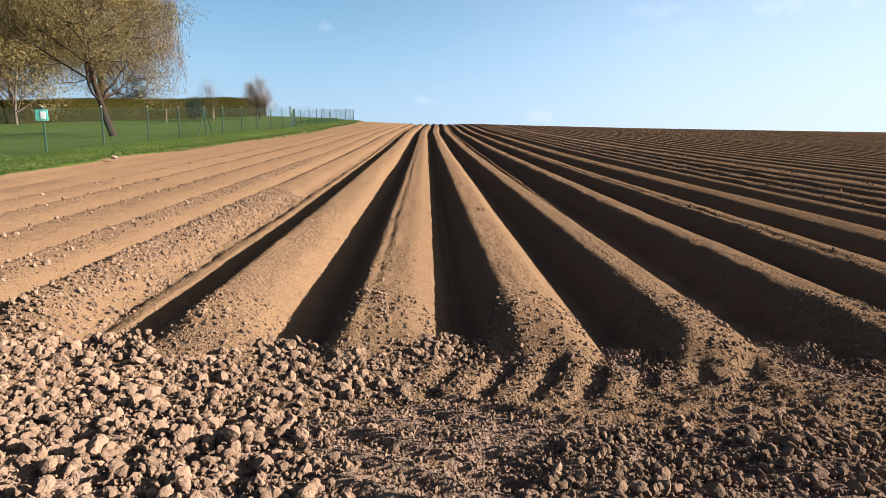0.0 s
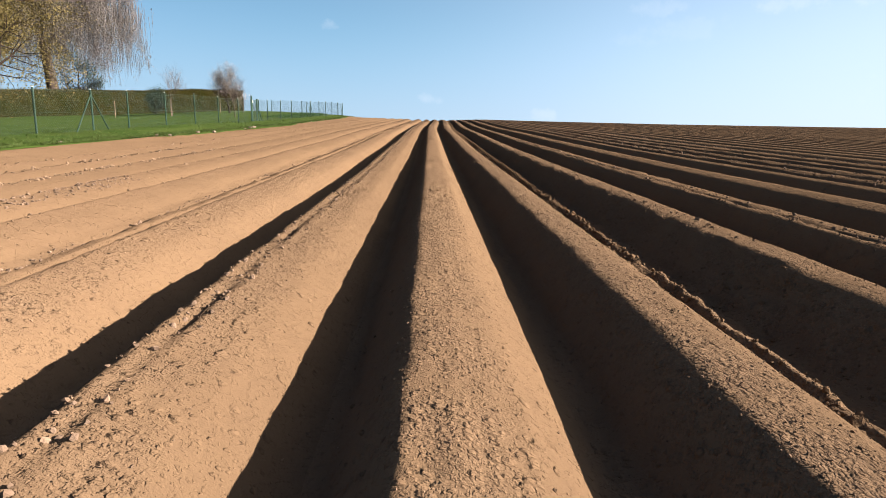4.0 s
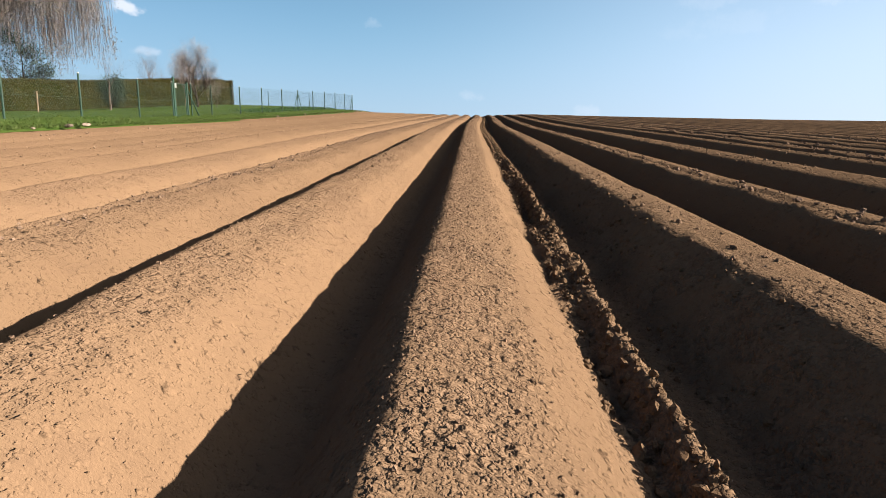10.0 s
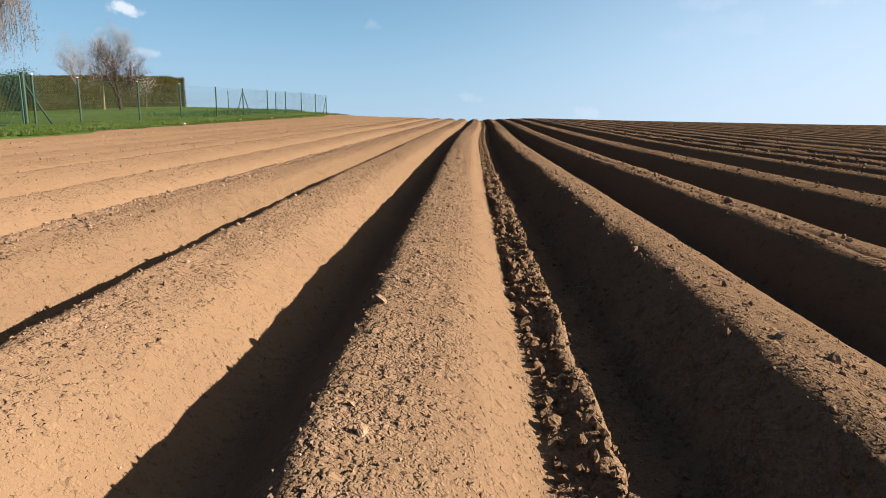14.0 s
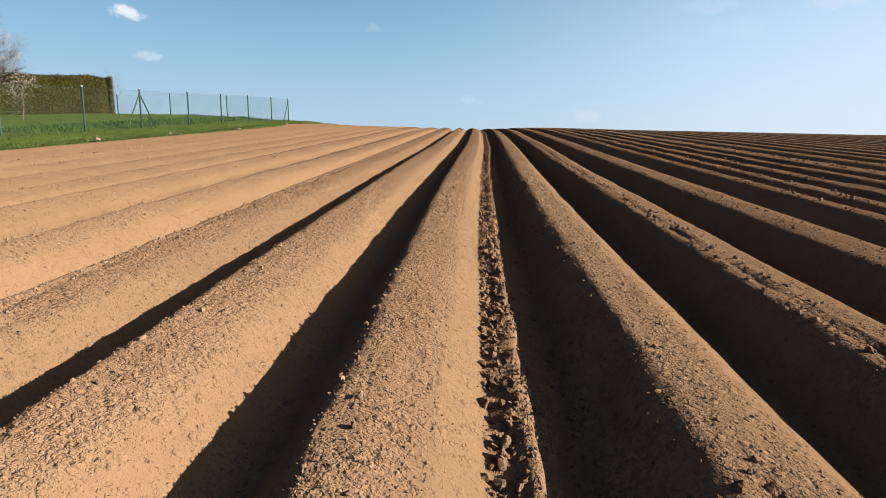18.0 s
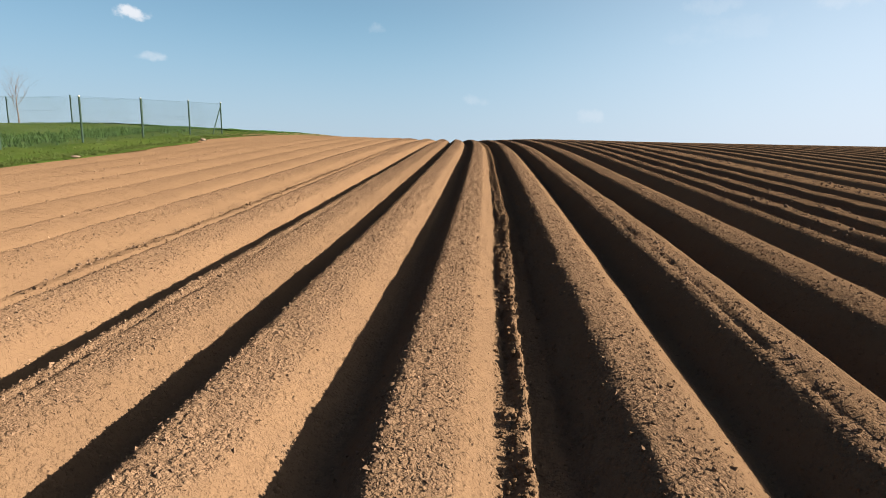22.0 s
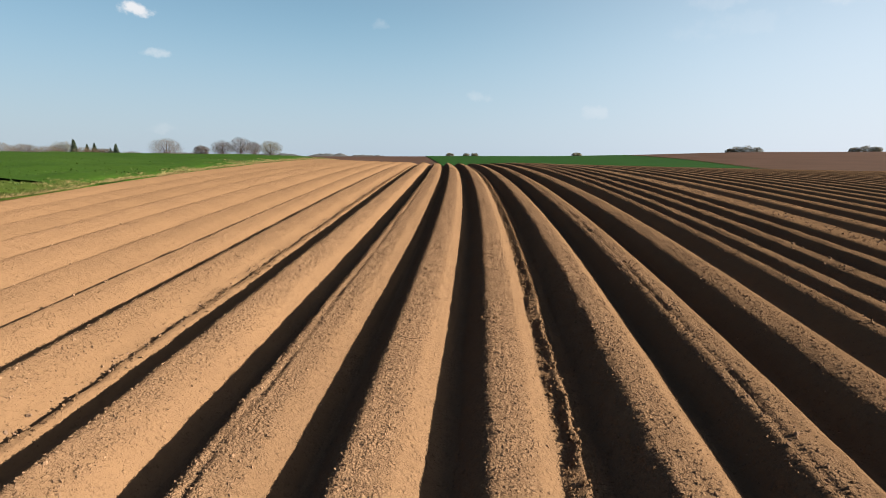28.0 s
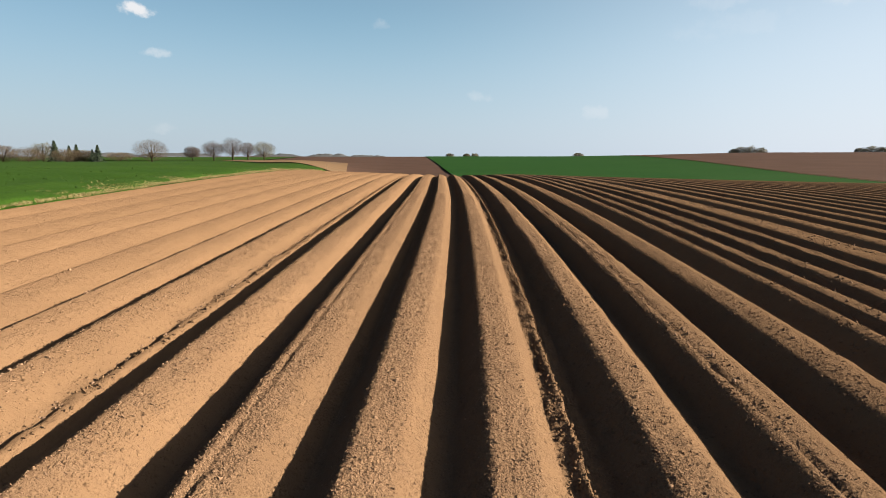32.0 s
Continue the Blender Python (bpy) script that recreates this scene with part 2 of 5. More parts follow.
M_FIR = leafy("dark_needles", (0.0072, 0.0160, 0.0087), (0.0145, 0.0256, 0.0131), 0.1)
M_FARLEAF = leafy("far_tree_leaves", (0.0350, 0.0265, 0.0225), (0.0390, 0.0295, 0.0235), 0.2)
M_FARBUSH = leafy("far_scrub_leaves", (0.0400, 0.0315, 0.0165), (0.0460, 0.0330, 0.0205), 0.2)
M_FAROLIVE = leafy("far_olive_leaves", (0.0508, 0.0520, 0.0330), (0.0635, 0.0584, 0.0368), 0.2)
# blue-grey of the distance haze, painted as the colour of the trees
M_FARWOOD = plain("haze_tinted_wood", (0.0399, 0.0459, 0.0504), (0.0470, 0.0504, 0.0539), 0.05, 1.0, 0.0, 0.1, 0.5, 0.0)
M_STONE = plain("pale_field_stone", (0.1593, 0.1230, 0.0946), (0.1018, 0.0796, 0.0620), 12.0, 0.9, 0.0, 0.006, 60.0, 0.5)
M_WOOD = plain("weathered_wood", (0.1451, 0.1089, 0.0725), (0.0946, 0.0725, 0.0504), 10.0, 0.9, 0.0, 0.004, 60.0)


# ---------------------------------------------------------------- mesh tools
def raw(name, verts, faces, mat, smooth=False, crumb=None):
    """A mesh from arrays of corners and of faces with equally many corners."""
    me = bpy.data.meshes.new(name)
    count, sides = faces.shape
    me.vertices.add(len(verts))
    me.vertices.foreach_set("co", np.ascontiguousarray(verts, dtype=np.float32).ravel())
    me.loops.add(count * sides)
    me.loops.foreach_set("vertex_index", np.ascontiguousarray(faces, dtype=np.int32).ravel())
    me.polygons.add(count)
    me.polygons.foreach_set("loop_start", np.arange(0, count * sides, sides, dtype=np.int32))
    me.polygons.foreach_set("use_smooth", np.full(count, smooth))
    if crumb is not None:
        me.attributes.new("crumb", "FLOAT", "POINT").data.foreach_set("value", np.ascontiguousarray(crumb, dtype=np.float32).ravel())
    me.update(calc_edges=True)
    me.materials.append(mat)
    return me


def grid(name, X, Y, Z, mat, smooth=True, crumb=None):
    rows, cols = X.shape
    i = np.arange(rows * cols).reshape(rows, cols)
    faces = np.stack([i[:-1, :-1], i[:-1, 1:], i[1:, 1:], i[1:, :-1]], -1).reshape(-1, 4)
    return raw(name, np.stack([X, Y, Z], -1).reshape(-1, 3), faces, mat, smooth, crumb)


def part(name, mesh, parent, label="", kind=""):
    ob = new(name, mesh)
    ob.parent = parent
    ob.matrix_parent_inverse = parent.matrix_basis.inverted()
    return tagged(ob, label=label, kind=kind)


def from_bm(name, bm, mat, smooth=False):
    me = bpy.data.meshes.new(name)
    bm.to_mesh(me)
    bm.free()
    me.materials.append(mat)
    for face in me.polygons:
        face.use_smooth = smooth
    return me


def empty(name, at):
    ob = new(name)
    ob.location = at
    ob.empty_display_size = 0.1
    ob.matrix_basis = Matrix.Translation(at)
    return ob


def lattice(ix, iy, seed):
    h = np.sin(ix * 127.1 + iy * 311.7 + seed * 74.7) * 43758.5453
    return h - np.floor(h)


def bumps(x, y, seed=0):
    """Smooth value noise from -1 to 1, one bump a unit."""
    ix, iy = np.floor(x), np.floor(y)
    fx, fy = x - ix, y - iy
    fx, fy = fx * fx * (3 - 2 * fx), fy * fy * (3 - 2 * fy)
    low = lattice(ix, iy, seed) * (1 - fx) + lattice(ix + 1, iy, seed) * fx
    top = lattice(ix, iy + 1, seed) * (1 - fx) + lattice(ix + 1, iy + 1, seed) * fx
    return (low * (1 - fy) + top * fy) * 2 - 1


def layers(x, y, seed=0, octaves=3):
    return sum(bumps(x * 2 ** i, y * 2 ** i, seed + i) / 1.8 ** i for i in range(octaves))


def step(a, b, x):
    t = np.clip((x - a) / (b - a), 0, 1)
    return t * t * (3 - 2 * t)


def curve(keys, values, q):
    """A smooth curve through values at keys, straight beyond its ends."""
    keys, values, q = np.asarray(keys, float), np.asarray(values, float), np.asarray(q, float)
    d = np.gradient(values, keys)
    i = np.clip(np.searchsorted(keys, q) - 1, 0, len(keys) - 2)
    h = keys[i + 1] - keys[i]
    u = np.clip((q - keys[i]) / h, 0, 1)
    r = ((2 * u ** 3 - 3 * u ** 2 + 1) * values[i] + (u ** 3 - 2 * u ** 2 + u) * h * d[i]
         + (3 * u ** 2 - 2 * u ** 3) * values[i + 1] + (u ** 3 - u ** 2) * h * d[i + 1])
    return r + np.minimum(q - keys[0], 0) * d[0] + np.maximum(q - keys[-1], 0) * d[-1]


# ---------------------------------------------------------------- the lie of the land
PITCH = 0.75
HILL_Y = np.arange(-4.0, 100.0, 6.0)
HILL_Z = (0.844, 1.215, 1.590, 1.984, 2.404, 2.861, 3.285, 3.731, 4.181, 4.635, 5.078, 5.440, 5.699, 5.868, 5.962, 5.978, 5.893, 5.700)
BEND_Y = np.arange(-4.0, 101.0, 13.0)
BEND_X = (-0.000, 0.001, -0.004, 0.026, 0.297, 0.383, -0.046, -0.839, -1.622)
LEFT_Y = (-4.0, 12.0, 28.0, 44.0, 60.0, 80.0)
LEFT_RISE = (-0.00730, -0.00293, -0.00164, 0.00025, 0.00150, 0.00092)
CROSS, CROSS_FAR = 0.0195, -0.000069
TOP = Vector((0.25, 59.6, 6.94))           # highest outlook, from where the far land is laid out


def bend(y):
    return curve(BEND_Y, BEND_X, np.clip(y, -8, 104))


def near_land(x, y):
    u = x - bend(y)
    bank = (np.interp(y, (0, 20, 28, 33, 38), (0.10, 0.11, 0.13, 0.04, 0.0)) * step(-5.5, -9.0, u)
            - 0.45 * step(-14, -26, u) * step(34, 46, y) * step(75, 62, y))
    u = np.where(u < -16, -16 - 3 * (1 - np.exp((np.minimum(u, -16) + 16) / 3)), u)
    return (curve(HILL_Y, HILL_Z, y) - CROSS * u + curve(LEFT_Y, LEFT_RISE, np.clip(y, -4, 72)) * np.minimum(u, 0) ** 2
            - CROSS_FAR * np.maximum(u, 0) ** 2 + bank + np.interp(u, (1.2, 2.4, 3.2, 5.0, 9.0, 20.0), (0.0, 0.055, 0.085, 0.085, 0.05, 0.0)))


def far_land(x, y):
    d = np.hypot(x - TOP.x, y - TOP.y)
    left = np.degrees(np.arctan2(-(x - TOP.x), y - TOP.y))
    ahead = np.interp(d, (30, 60, 100, 150, 220, 350, 600, 760, 1200, 3000), (5.8, 4.4, 1.8, 0.0, 0.7, 2.6, 4.9, 5.2, 2.0, -20))
    aside = np.interp(d, (30, 60, 120, 200, 300, 600, 900, 1500, 3000), (6.0, 5.9, 5.5, 5.0, 4.4, 4.6, 5.0, 3.0, -20))
    ahead = ahead + 4.5 * step(-6, -26, left) * step(200, 600, d)
    return ahead + (aside - ahead) * step(9, 18, left)


def land(x, y):
    w = np.maximum(step(90, 135, y), step(75, 130, np.abs(x)))
    left = step(-10, -22, x) * step(62, 100, y)
    w = np.maximum(w, left)
    return near_land(x, np.clip(y, -60, 110)) * (1 - w) + far_land(x, y) * w


EDGE_Y = (-12.0, 8.0, 15.0, 20.0, 25.0, 32.0, 38.0, 45.0, 52.0, 60.0, 68.0, 80.0, 100.0)
EDGE_X = (-8.3, -8.1, -7.85, -7.4, -7.1, -7.15, -7.4, -7.3, -7.4, -8.1, -8.1, -8.8, -10.5)


def edge(y):
    """Where the ploughed soil meets the grass."""
    return curve(EDGE_Y, EDGE_X, np.clip(y, -12, 100)) + 0.10 * bumps(y * 0.9, y * 0, 5) + 0.05 * bumps(y * 3.1, y * 0, 6)


# ground: one sheet to the horizon, lowered under the ridges
def spread(core, far, first):
    """Even steps in the middle, then ever longer ones out to far on both sides."""
    out, s = [], first
    v = 0.0
    while v < far:
        s *= 1.22
        v += s
        out.append(v)
    return np.concatenate([core[0] - np.array(out[::-1]), core, core[-1] + np.array(out)])


gx = spread(np.concatenate([np.arange(-60, -9, 1.5), np.arange(-9, -5, 0.2), np.arange(-5, 75, 1.5)]), 2600, 2.0)
gy = spread(np.arange(-14, 110, 1.0), 2600, 1.5)
GX, GY = np.meshgrid(gx, gy)
under = step(-0.75, -0.25, GX - edge(GY)) * step(-11, -9, GY) * step(104, 102, GY) * step(72, 70, GX)
ground = new("ground", grid("ground", GX, GY, land(GX, GY) - 0.30 * under - 0.02 - 0.14 * step(0.0, -1.0, GX - edge(GY)) * step(330, 300, GY) * (1 - under), M_PLOUGH))
tagged(ground, "rolling brown farmland reaching the hazy horizon", "ground", kind="structure")


def draped(name, X, Y, lift, mat, label, category):
    ob = new(name, grid(name, X, Y, land(X, Y) + lift, mat))
    return tagged(ob, label, category, kind="structure")


# lawn left of the soil, and the young wheat behind it
ys = np.arange(-13, 64.01, 0.25)
across = np.concatenate([np.linspace(0, 1.2, 9), np.linspace(1.6, 14, 26), np.linspace(16, 70, 20)])
LY, LA = np.meshgrid(ys, across, indexing="ij")
LX = edge(LY) - LA
lift = 0.03 + 0.05 * step(0.0, 1.2, LA) + 0.035 * layers(LX * 1.4, LY * 1.4, 9) * step(0, 0.4, LA)
draped("lawn", LX, LY, lift - 0.06 * (LA == 0), M_LAWN, "mown green lawn with a rough edge along the field", "lawn")
ys = np.concatenate([np.arange(63.5, 110, 0.5), np.geomspace(110, 330, 40)])
across = np.concatenate([np.linspace(0, 2, 9), np.geomspace(2.6, 260, 34)])
LY, LA = np.meshgrid(ys, across, indexing="ij")
LX = np.where(LY < 100, edge(LY), edge(LY * 0 + 100) - (LY - 100) * 0.25) - LA
lift = 0.05 + 0.04 * layers(LX * 1.1, LY * 1.1, 19) + 0.06 * step(0.2, 1.0, LA)
draped("wheat_field", LX, LY, lift - 0.25 * (LA == 0), M_CROP, "bright green field of young wheat", "field")


def polar(name, a0, a1, d0, d1, mat, label, lift=0.3, n=40):
    """A far field between two sight lines from the outlook: (left at the near end, at the far end) in degrees."""
    t, s = np.meshgrid(np.linspace(0, 1, n), np.linspace(0, 1, n), indexing="ij")
    d = d0 * (d1 / d0) ** t
    t = (1 / d0 - 1 / d) / (1 / d0 - 1 / d1)
    a = np.radians((a0[0] + (a0[1] - a0[0]) * t) * (1 - s) + (a1[0] + (a1[1] - a1[0]) * t) * s)
    return draped(name, TOP.x - np.sin(a) * d, TOP.y + np.cos(a) * d, lift, mat, label, "field")


polar("far_green_field", (1.0, 5.2), (-42.0, -12.0), 135, 720, M_FARGREEN, "smooth green crop on the slope across the valley")
polar("far_field_bank", (-42.0, -12.0), (-42.5, -12.25), 135, 700, M_HEDGECORE, "dark grassy bank between two far fields", 0.45)
polar("far_stubble_field", (20.5, 24.0), (13.0, 12.5), 92, 300, M_PALE, "pale stubble strip beside the wheat", 0.24)
polar("far_left_meadow", (60.0, 60.0), (20.0, 17.0), 300, 640, M_CROP, "green meadow behind the scrub", 0.4)

# ---------------------------------------------------------------- planting ridges
SHIFT = {-4: -0.135, -3: 0.048, -2: 0.032, -1: -0.008, 0: -0.039, 1: 0.075, 2: 0.023}
rng = np.random.default_rng(4)
FIRST, LAST = -13, 84
CREST = {k: k * PITCH + SHIFT.get(k, float(rng.uniform(-0.035, 0.035))) for k in range(FIRST - 1, 2)}
# two passes of the ridger meet at narrow rows and a flattened strip
CREST.update({2: 1.48, 3: 2.21, 4: 2.95, 5: 3.34, 6: 3.81, 7: 4.40, 8: 4.93, 9: 5.95, 10: 6.78})
for k in range(11, LAST + 3):
    CREST[k] = 6.78 + 0.77 * (k - 10) + float(rng.uniform(-0.035, 0.035))
SLOT_U = (-0.24, -0.19, -0.15, -0.035, 0.0, 0.03, 0.12, 0.205, 0.265, 0.37, 0.43, 0.47, 0.51)
SLOT_Z = (-0.215, -0.205, -0.16, -0.022, 0.0, 0.003, -0.008, -0.027, -0.052, -0.132, -0.19, -0.21, -0.215)
SLOT_C = (0.4, 0.3, 0.2, 0.6, 1.0, 1.0, 0.9, 0.6, 0.20, 0.06, 0.1, 0.4, 0.4)
GROOVED = {2: (0.09, 0.026), -2: (0.055, 0.016), -5: (0.07, 0.012)}

# ridge: where the bank begins, its height, how far behind its lip the trough lies
SHELF = {0: (3.0, -0.112, 0.080), -4: (-3.0, -0.108, 0.150)}


# where the ridges were trodden or broken: ridge, across, along, half width, depth
SPOTS = ((0, 0.02, 13.56, 0.055, 0.035), (0, 0.08, 13.18, 0.075, 0.045), (-1, 0.13, 14.42, 0.04, 0.016), (-2, 0.15, 15.62, 0.05, 0.02), (-1, 0.33, 13.4, 0.07, 0.016),
         (-1, 0.04, 13.52, 0.05, 0.015), (-1, 0.08, 9.95, 0.035, 0.015), (-1, 0.20, 9.76, 0.03, 0.014), (-2, 0.09, 9.66, 0.04, 0.02), (0, 0.03, 31.63, 0.05, 0.018),
         (1, 0.05, 31.8, 0.05, 0.02), (-1, 0.10, 59.1, 0.06, 0.02), (0, 0.08, 59.38, 0.035, 0.02), (0, 0.06, 58.58, 0.05, 0.02), (0, 0.02, 56.5, 0.05, 0.02),
         (-1, 0.15, 3.7, 0.045, 0.018), (-2, 0.50, 18.8, 0.06, 0.02), (-1, 0.14, 31.09, 0.035, 0.014), (1, 0.06, 14.5, 0.05, 0.016))


def crest(k):
    return CREST[k]


def row_start(x):
    return 0.12 - 0.075 * x / PITCH + 0.10 * bumps(x * 1.9, x * 0, 31)


def prints(x, y):
    """Where the tractor tyre rolled: how firmly the short lugs, the long bars and the faint lugs beside them are pressed in."""
    top = -0.20 + 0.22 * np.clip(x + 0.6, 0, 1.6)
    short = step(top - 0.07, top, y) * step(top + 0.34, top + 0.24, y) * step(-1.25, -1.05, x)
    deep = -0.84 + 0.40 * step(-1.0, -0.7, x) + 0.22 * np.clip(x + 0.6, 0, 1.6)
    long = step(top + 0.02, top - 0.05, y) * step(deep - 0.05, deep + 0.03, y) * step(-1.62, -1.42, x + 0.15 * y)
    faint = step(-2.6, -2.35, x) * step(-1.45, -1.62, x) * step(-0.30, -0.42, y)
    return short, long, faint


def headland(x, y):
    """Height of the clod-strewn turning strip against the ridge tops."""
    short, long, faint = prints(x, y)
    open_soil = 1 - np.maximum(short, long)
    h = -0.115 + 0.016 * layers(x * 2.2, y * 2.2, 40) + 0.010 * layers(x * 9, y * 9, 41) * (0.3 + 0.7 * open_soil)
    wobble = 0.016 * bumps(x * 3, y * 3, 44) + 0.008 * bumps(x * 13, y * 13, 46)
    lug = (x - 0.48 * y + wobble) / 0.20 + 0.10
    lug = lug - np.floor(lug)
    h = h + short * (0.029 * step(0.0, 0.10, lug) * step(0.72, 0.50, lug) - 0.010)
    bar = (y + 0.40 * x + wobble) / 0.130
    bar = bar - np.floor(bar)
    h = h + long * (0.55 + 0.6 * bumps(x * 4, y * 9, 47)) * (0.046 * step(0.0, 0.14, bar) * step(0.75, 0.52, bar) - 0.022)
    lug = (x - 0.2 * y + wobble) / 0.21
    lug = lug - np.floor(lug)
    h = h + faint * (0.024 * step(0.0, 0.15, lug) * step(0.8, 0.5, lug) - 0.012)
    return h - 0.05 * np.exp(-((x + 0.93) ** 2 + (y + 0.62) ** 2) / 0.012)


def bank(y):
    """How far from the crest line the bank of clods lies in the furrow beside the middle ridge."""
    return np.interp(y, (3.0, 9.0, 11.5, 13.5, 17.0, 21.0, 23.0, 30.0, 41.0, 45.0, 50.0, 75.0), (0.40, 0.445, 0.465, 0.495, 0.505, 0.535, 0.515, 0.505, 0.50, 0.545, 0.51, 0.505))


def ridge_height(k, u, x, y, fine):
    """Height and brokenness of ridge k at u across from its left crest line."""
    before, after = crest(k) - crest(k - 1), crest(k + 1) - crest(k)
    first, last = -0.32 * before, 0.68 * after
    inside = step(first, first + 0.07, u) * step(last, last - 0.07, u)
    ragged = 0.0045 * layers(y * 5.0, u * 3 + k * 7.0, 50 + k) + 0.0035 * bumps(y * 0.7, u * 0 + k * 3.0, 51)
    if fine:
        ragged = ragged + 0.004 * bumps(y * 15.0, u * 12 + k * 7.0, 52) + 0.004 * bumps(y * 31.0, u * 25 + k * 7.0, 57)
    right = np.where(u > 0.38, 0.38 + (u - 0.38) * (0.51 - 0.38) / (last - 0.38), u) if last > 0.43 else 0.51 * (np.clip(u, 0, None) / last) ** 1.3
    if k >= 2 and last > 0.43:
        right = np.where(u < 0.34, u * (0.76 if k < 4 else 0.68), right)
        knee = 0.2584 if k < 4 else 0.2312
        right = np.where((u >= 0.34) & (u < 0.38), knee + (u - 0.34) * (0.38 - knee) / 0.04, right)
    s = np.where(u < 0, u * -0.24 / first, right) + ragged * inside * step(0.34, 0.1, np.abs(u - 0.02))
    z = np.interp(s, SLOT_U, SLOT_Z) * np.where(u < 0, min(1.0, before / 0.7), min(1.0, after / 0.7))
    c = np.interp(s, SLOT_U, SLOT_C)
    z = z + inside * (0.008 * bumps(y * 0.25, u * 0 + k, 53) + 0.004 * layers(u * 9, y * 2.4, 54 + k))
    z = z + 0.010 * layers(x * 7, y * 5, 66) * np.exp(-((s + 0.2) / 0.06) ** 2) + 0.010 * layers(x * 7, y * 5, 66) * np.exp(-((s - 0.50) / 0.06) ** 2)
    if fine:
        z = z + c * 0.0022 * layers(x * 13, y * 11, 55) + c * 0.0030 * bumps(x * 37, y * 19, 58)
        slump = step(0.45, 0.8, bumps(y * 0.8 + k * 3, u * 2.0, 59)) * step(0.2, 0.28, u) * step(0.40, 0.36, u)
        z = z + slump * 0.016 * bumps(u * 16, y * 9, 60)
    coarse = step(24, 46, y)
    c = np.maximum(c * (1 + 1.0 * coarse), 0.50 * coarse)
    if k in GROOVED:
        at, deep = GROOVED[k]
        at = at + 0.012 * bumps(y * 1.3, u * 0, 61)
        z = z - deep * np.exp(-((u - at) / 0.016) ** 2) * (0.6 + 0.6 * bumps(y * 4, u * 0, 62) + 0.4 * bumps(y * 11, u * 0, 70))
        z = z + (0.25 + 0.3 * bumps(y * 9, u * 20, 71)) * deep * (np.exp(-((u - at - 0.045) / 0.022) ** 2) + np.exp(-((u - at + 0.04) / 0.018) ** 2))
        c = np.maximum(c, np.exp(-((u - at) / 0.05) ** 2))
    for ridge, across, along, wide, deep in SPOTS:
        if ridge == k and fine:
            away = ((u - across) / wide) ** 2 + ((y - along) / (1.25 * wide)) ** 2 + 0.5 * bumps(u * 30, y * 30, 75)
            hole = np.exp(-np.maximum(away, 0))
            z = z - deep * hole * (1 + 0.5 * bumps(u * 45, y * 45, 76)) + 0.35 * deep * np.exp(-(away - 2.2) ** 2) * bumps(u * 38, y * 38, 77)
            c = np.maximum(c, hole)
    for base in (k, k - 1):
        if base not in SHELF:
            continue
        # a low bank of loose clods in the furrow at the foot of this ridge
        begin, level, behind = SHELF[base]
        v = u + crest(k) - crest(base)
        on = step(begin, begin + 4.0, y)
        lip = (bank(y) if base == 0 else 0.565) + 0.010 * bumps(y * 1.7, u * 0, 63) + 0.008 * bumps(y * 6.0, u * 0, 67) + 0.005 * bumps(y * 17.0, u * 0, 72)
        trough = np.exp(-((v - lip + behind) / (0.042 if base == 0 else 0.034)) ** 2) * (0.75 + 0.5 * bumps(y * 2.3, u * 0, 74)) * (np.interp(y, (3, 20, 26, 36, 42, 60), (1, 0.9, 0.3, 0.4, 0.6, 0.55)) if base == 0 else 1.0)
        shelf = level + 0.010 * layers(v * 24, y * 13, 64) + 0.006 * bumps(y * 5.3, v * 6, 73) - (0.080 if base == 0 else 0.050) * trough
        start = lip - behind - (0.045 if base == 0 else 0.10)
        z = z + on * step(start, start + (0.03 if base == 0 else 0.05), v) * step(lip + 0.025, lip - 0.005, v) * np.maximum(shelf - z, 0)
        z = z - on * 0.022 * trough * (z > shelf + 0.002)
        c = np.maximum(c, on * np.exp(-((v - lip + 0.6 * behind) / 0.08) ** 2))
    if k == 1:
        rough = inside * step(0.0, -0.05, u)
        z = z + rough * (0.012 * layers(u * 16, y * 11, 68) + 0.012 * bumps(u * 9, y * 3.5, 78))
        c = np.maximum(c, rough * 0.8)
    if k == 8:
        flat = -0.022 + 0.012 * layers(u * 9, y * 5, 65) - 0.030 * np.exp(-((u - 0.20) / 0.05) ** 2)
        z = z + step(0.05, 0.2, u) * step(0.62, 0.54, u) * np.maximum(flat - z, 0)
        c = np.maximum(c, step(0.05, 0.2, u) * 0.9)
    if k in (-1, -2):
        c = c * (0.55 + 0.45 * step(22, 34, y))
    if k <= -3:
        # a firmer crust on the outer side
        c = c * np.where(y < 7, 1.0, 0.36 if k == -3 else 0.16)
        z = z - np.clip(u, 0, 0.25) * (0.05 if k == -3 else 0.10) * inside
    if k <= -5:
        # the outer rows are lower and half crumbled away
        high, less = {-5: (1.0, 0.80), -6: (0.80, 0.50)}.get(k, (0.50, 0.34) if k == -7 else (0.32, 0.32))
        z = z * (less + (high - less) * step(0.0, last, u)) * (0.60 + 0.40 * step(35, 55, y)) - np.clip(u, 0, 0.25) * 0.07 * inside
    if k >= 1:
        c = c * (0.8, 0.5, 0.4, 0.2)[min(k, 4) - 1]
    if 1 <= k < 4:
        # flatter tops on the lower half of the slope
        z = z + np.clip(u, 0, 0.22) * 0.08 * inside * step(26, 18, y)
    if k >= 3:
        # beyond the pass the ridges are lower, with rounder tops
        z = z + inside * 0.020 * np.exp(-((s - 0.13) / 0.10) ** 2)
        z = z * (0.57 if k > 8 else 0.64 if k > 3 else 0.64 + 0.30 * step(0.0, first, u))
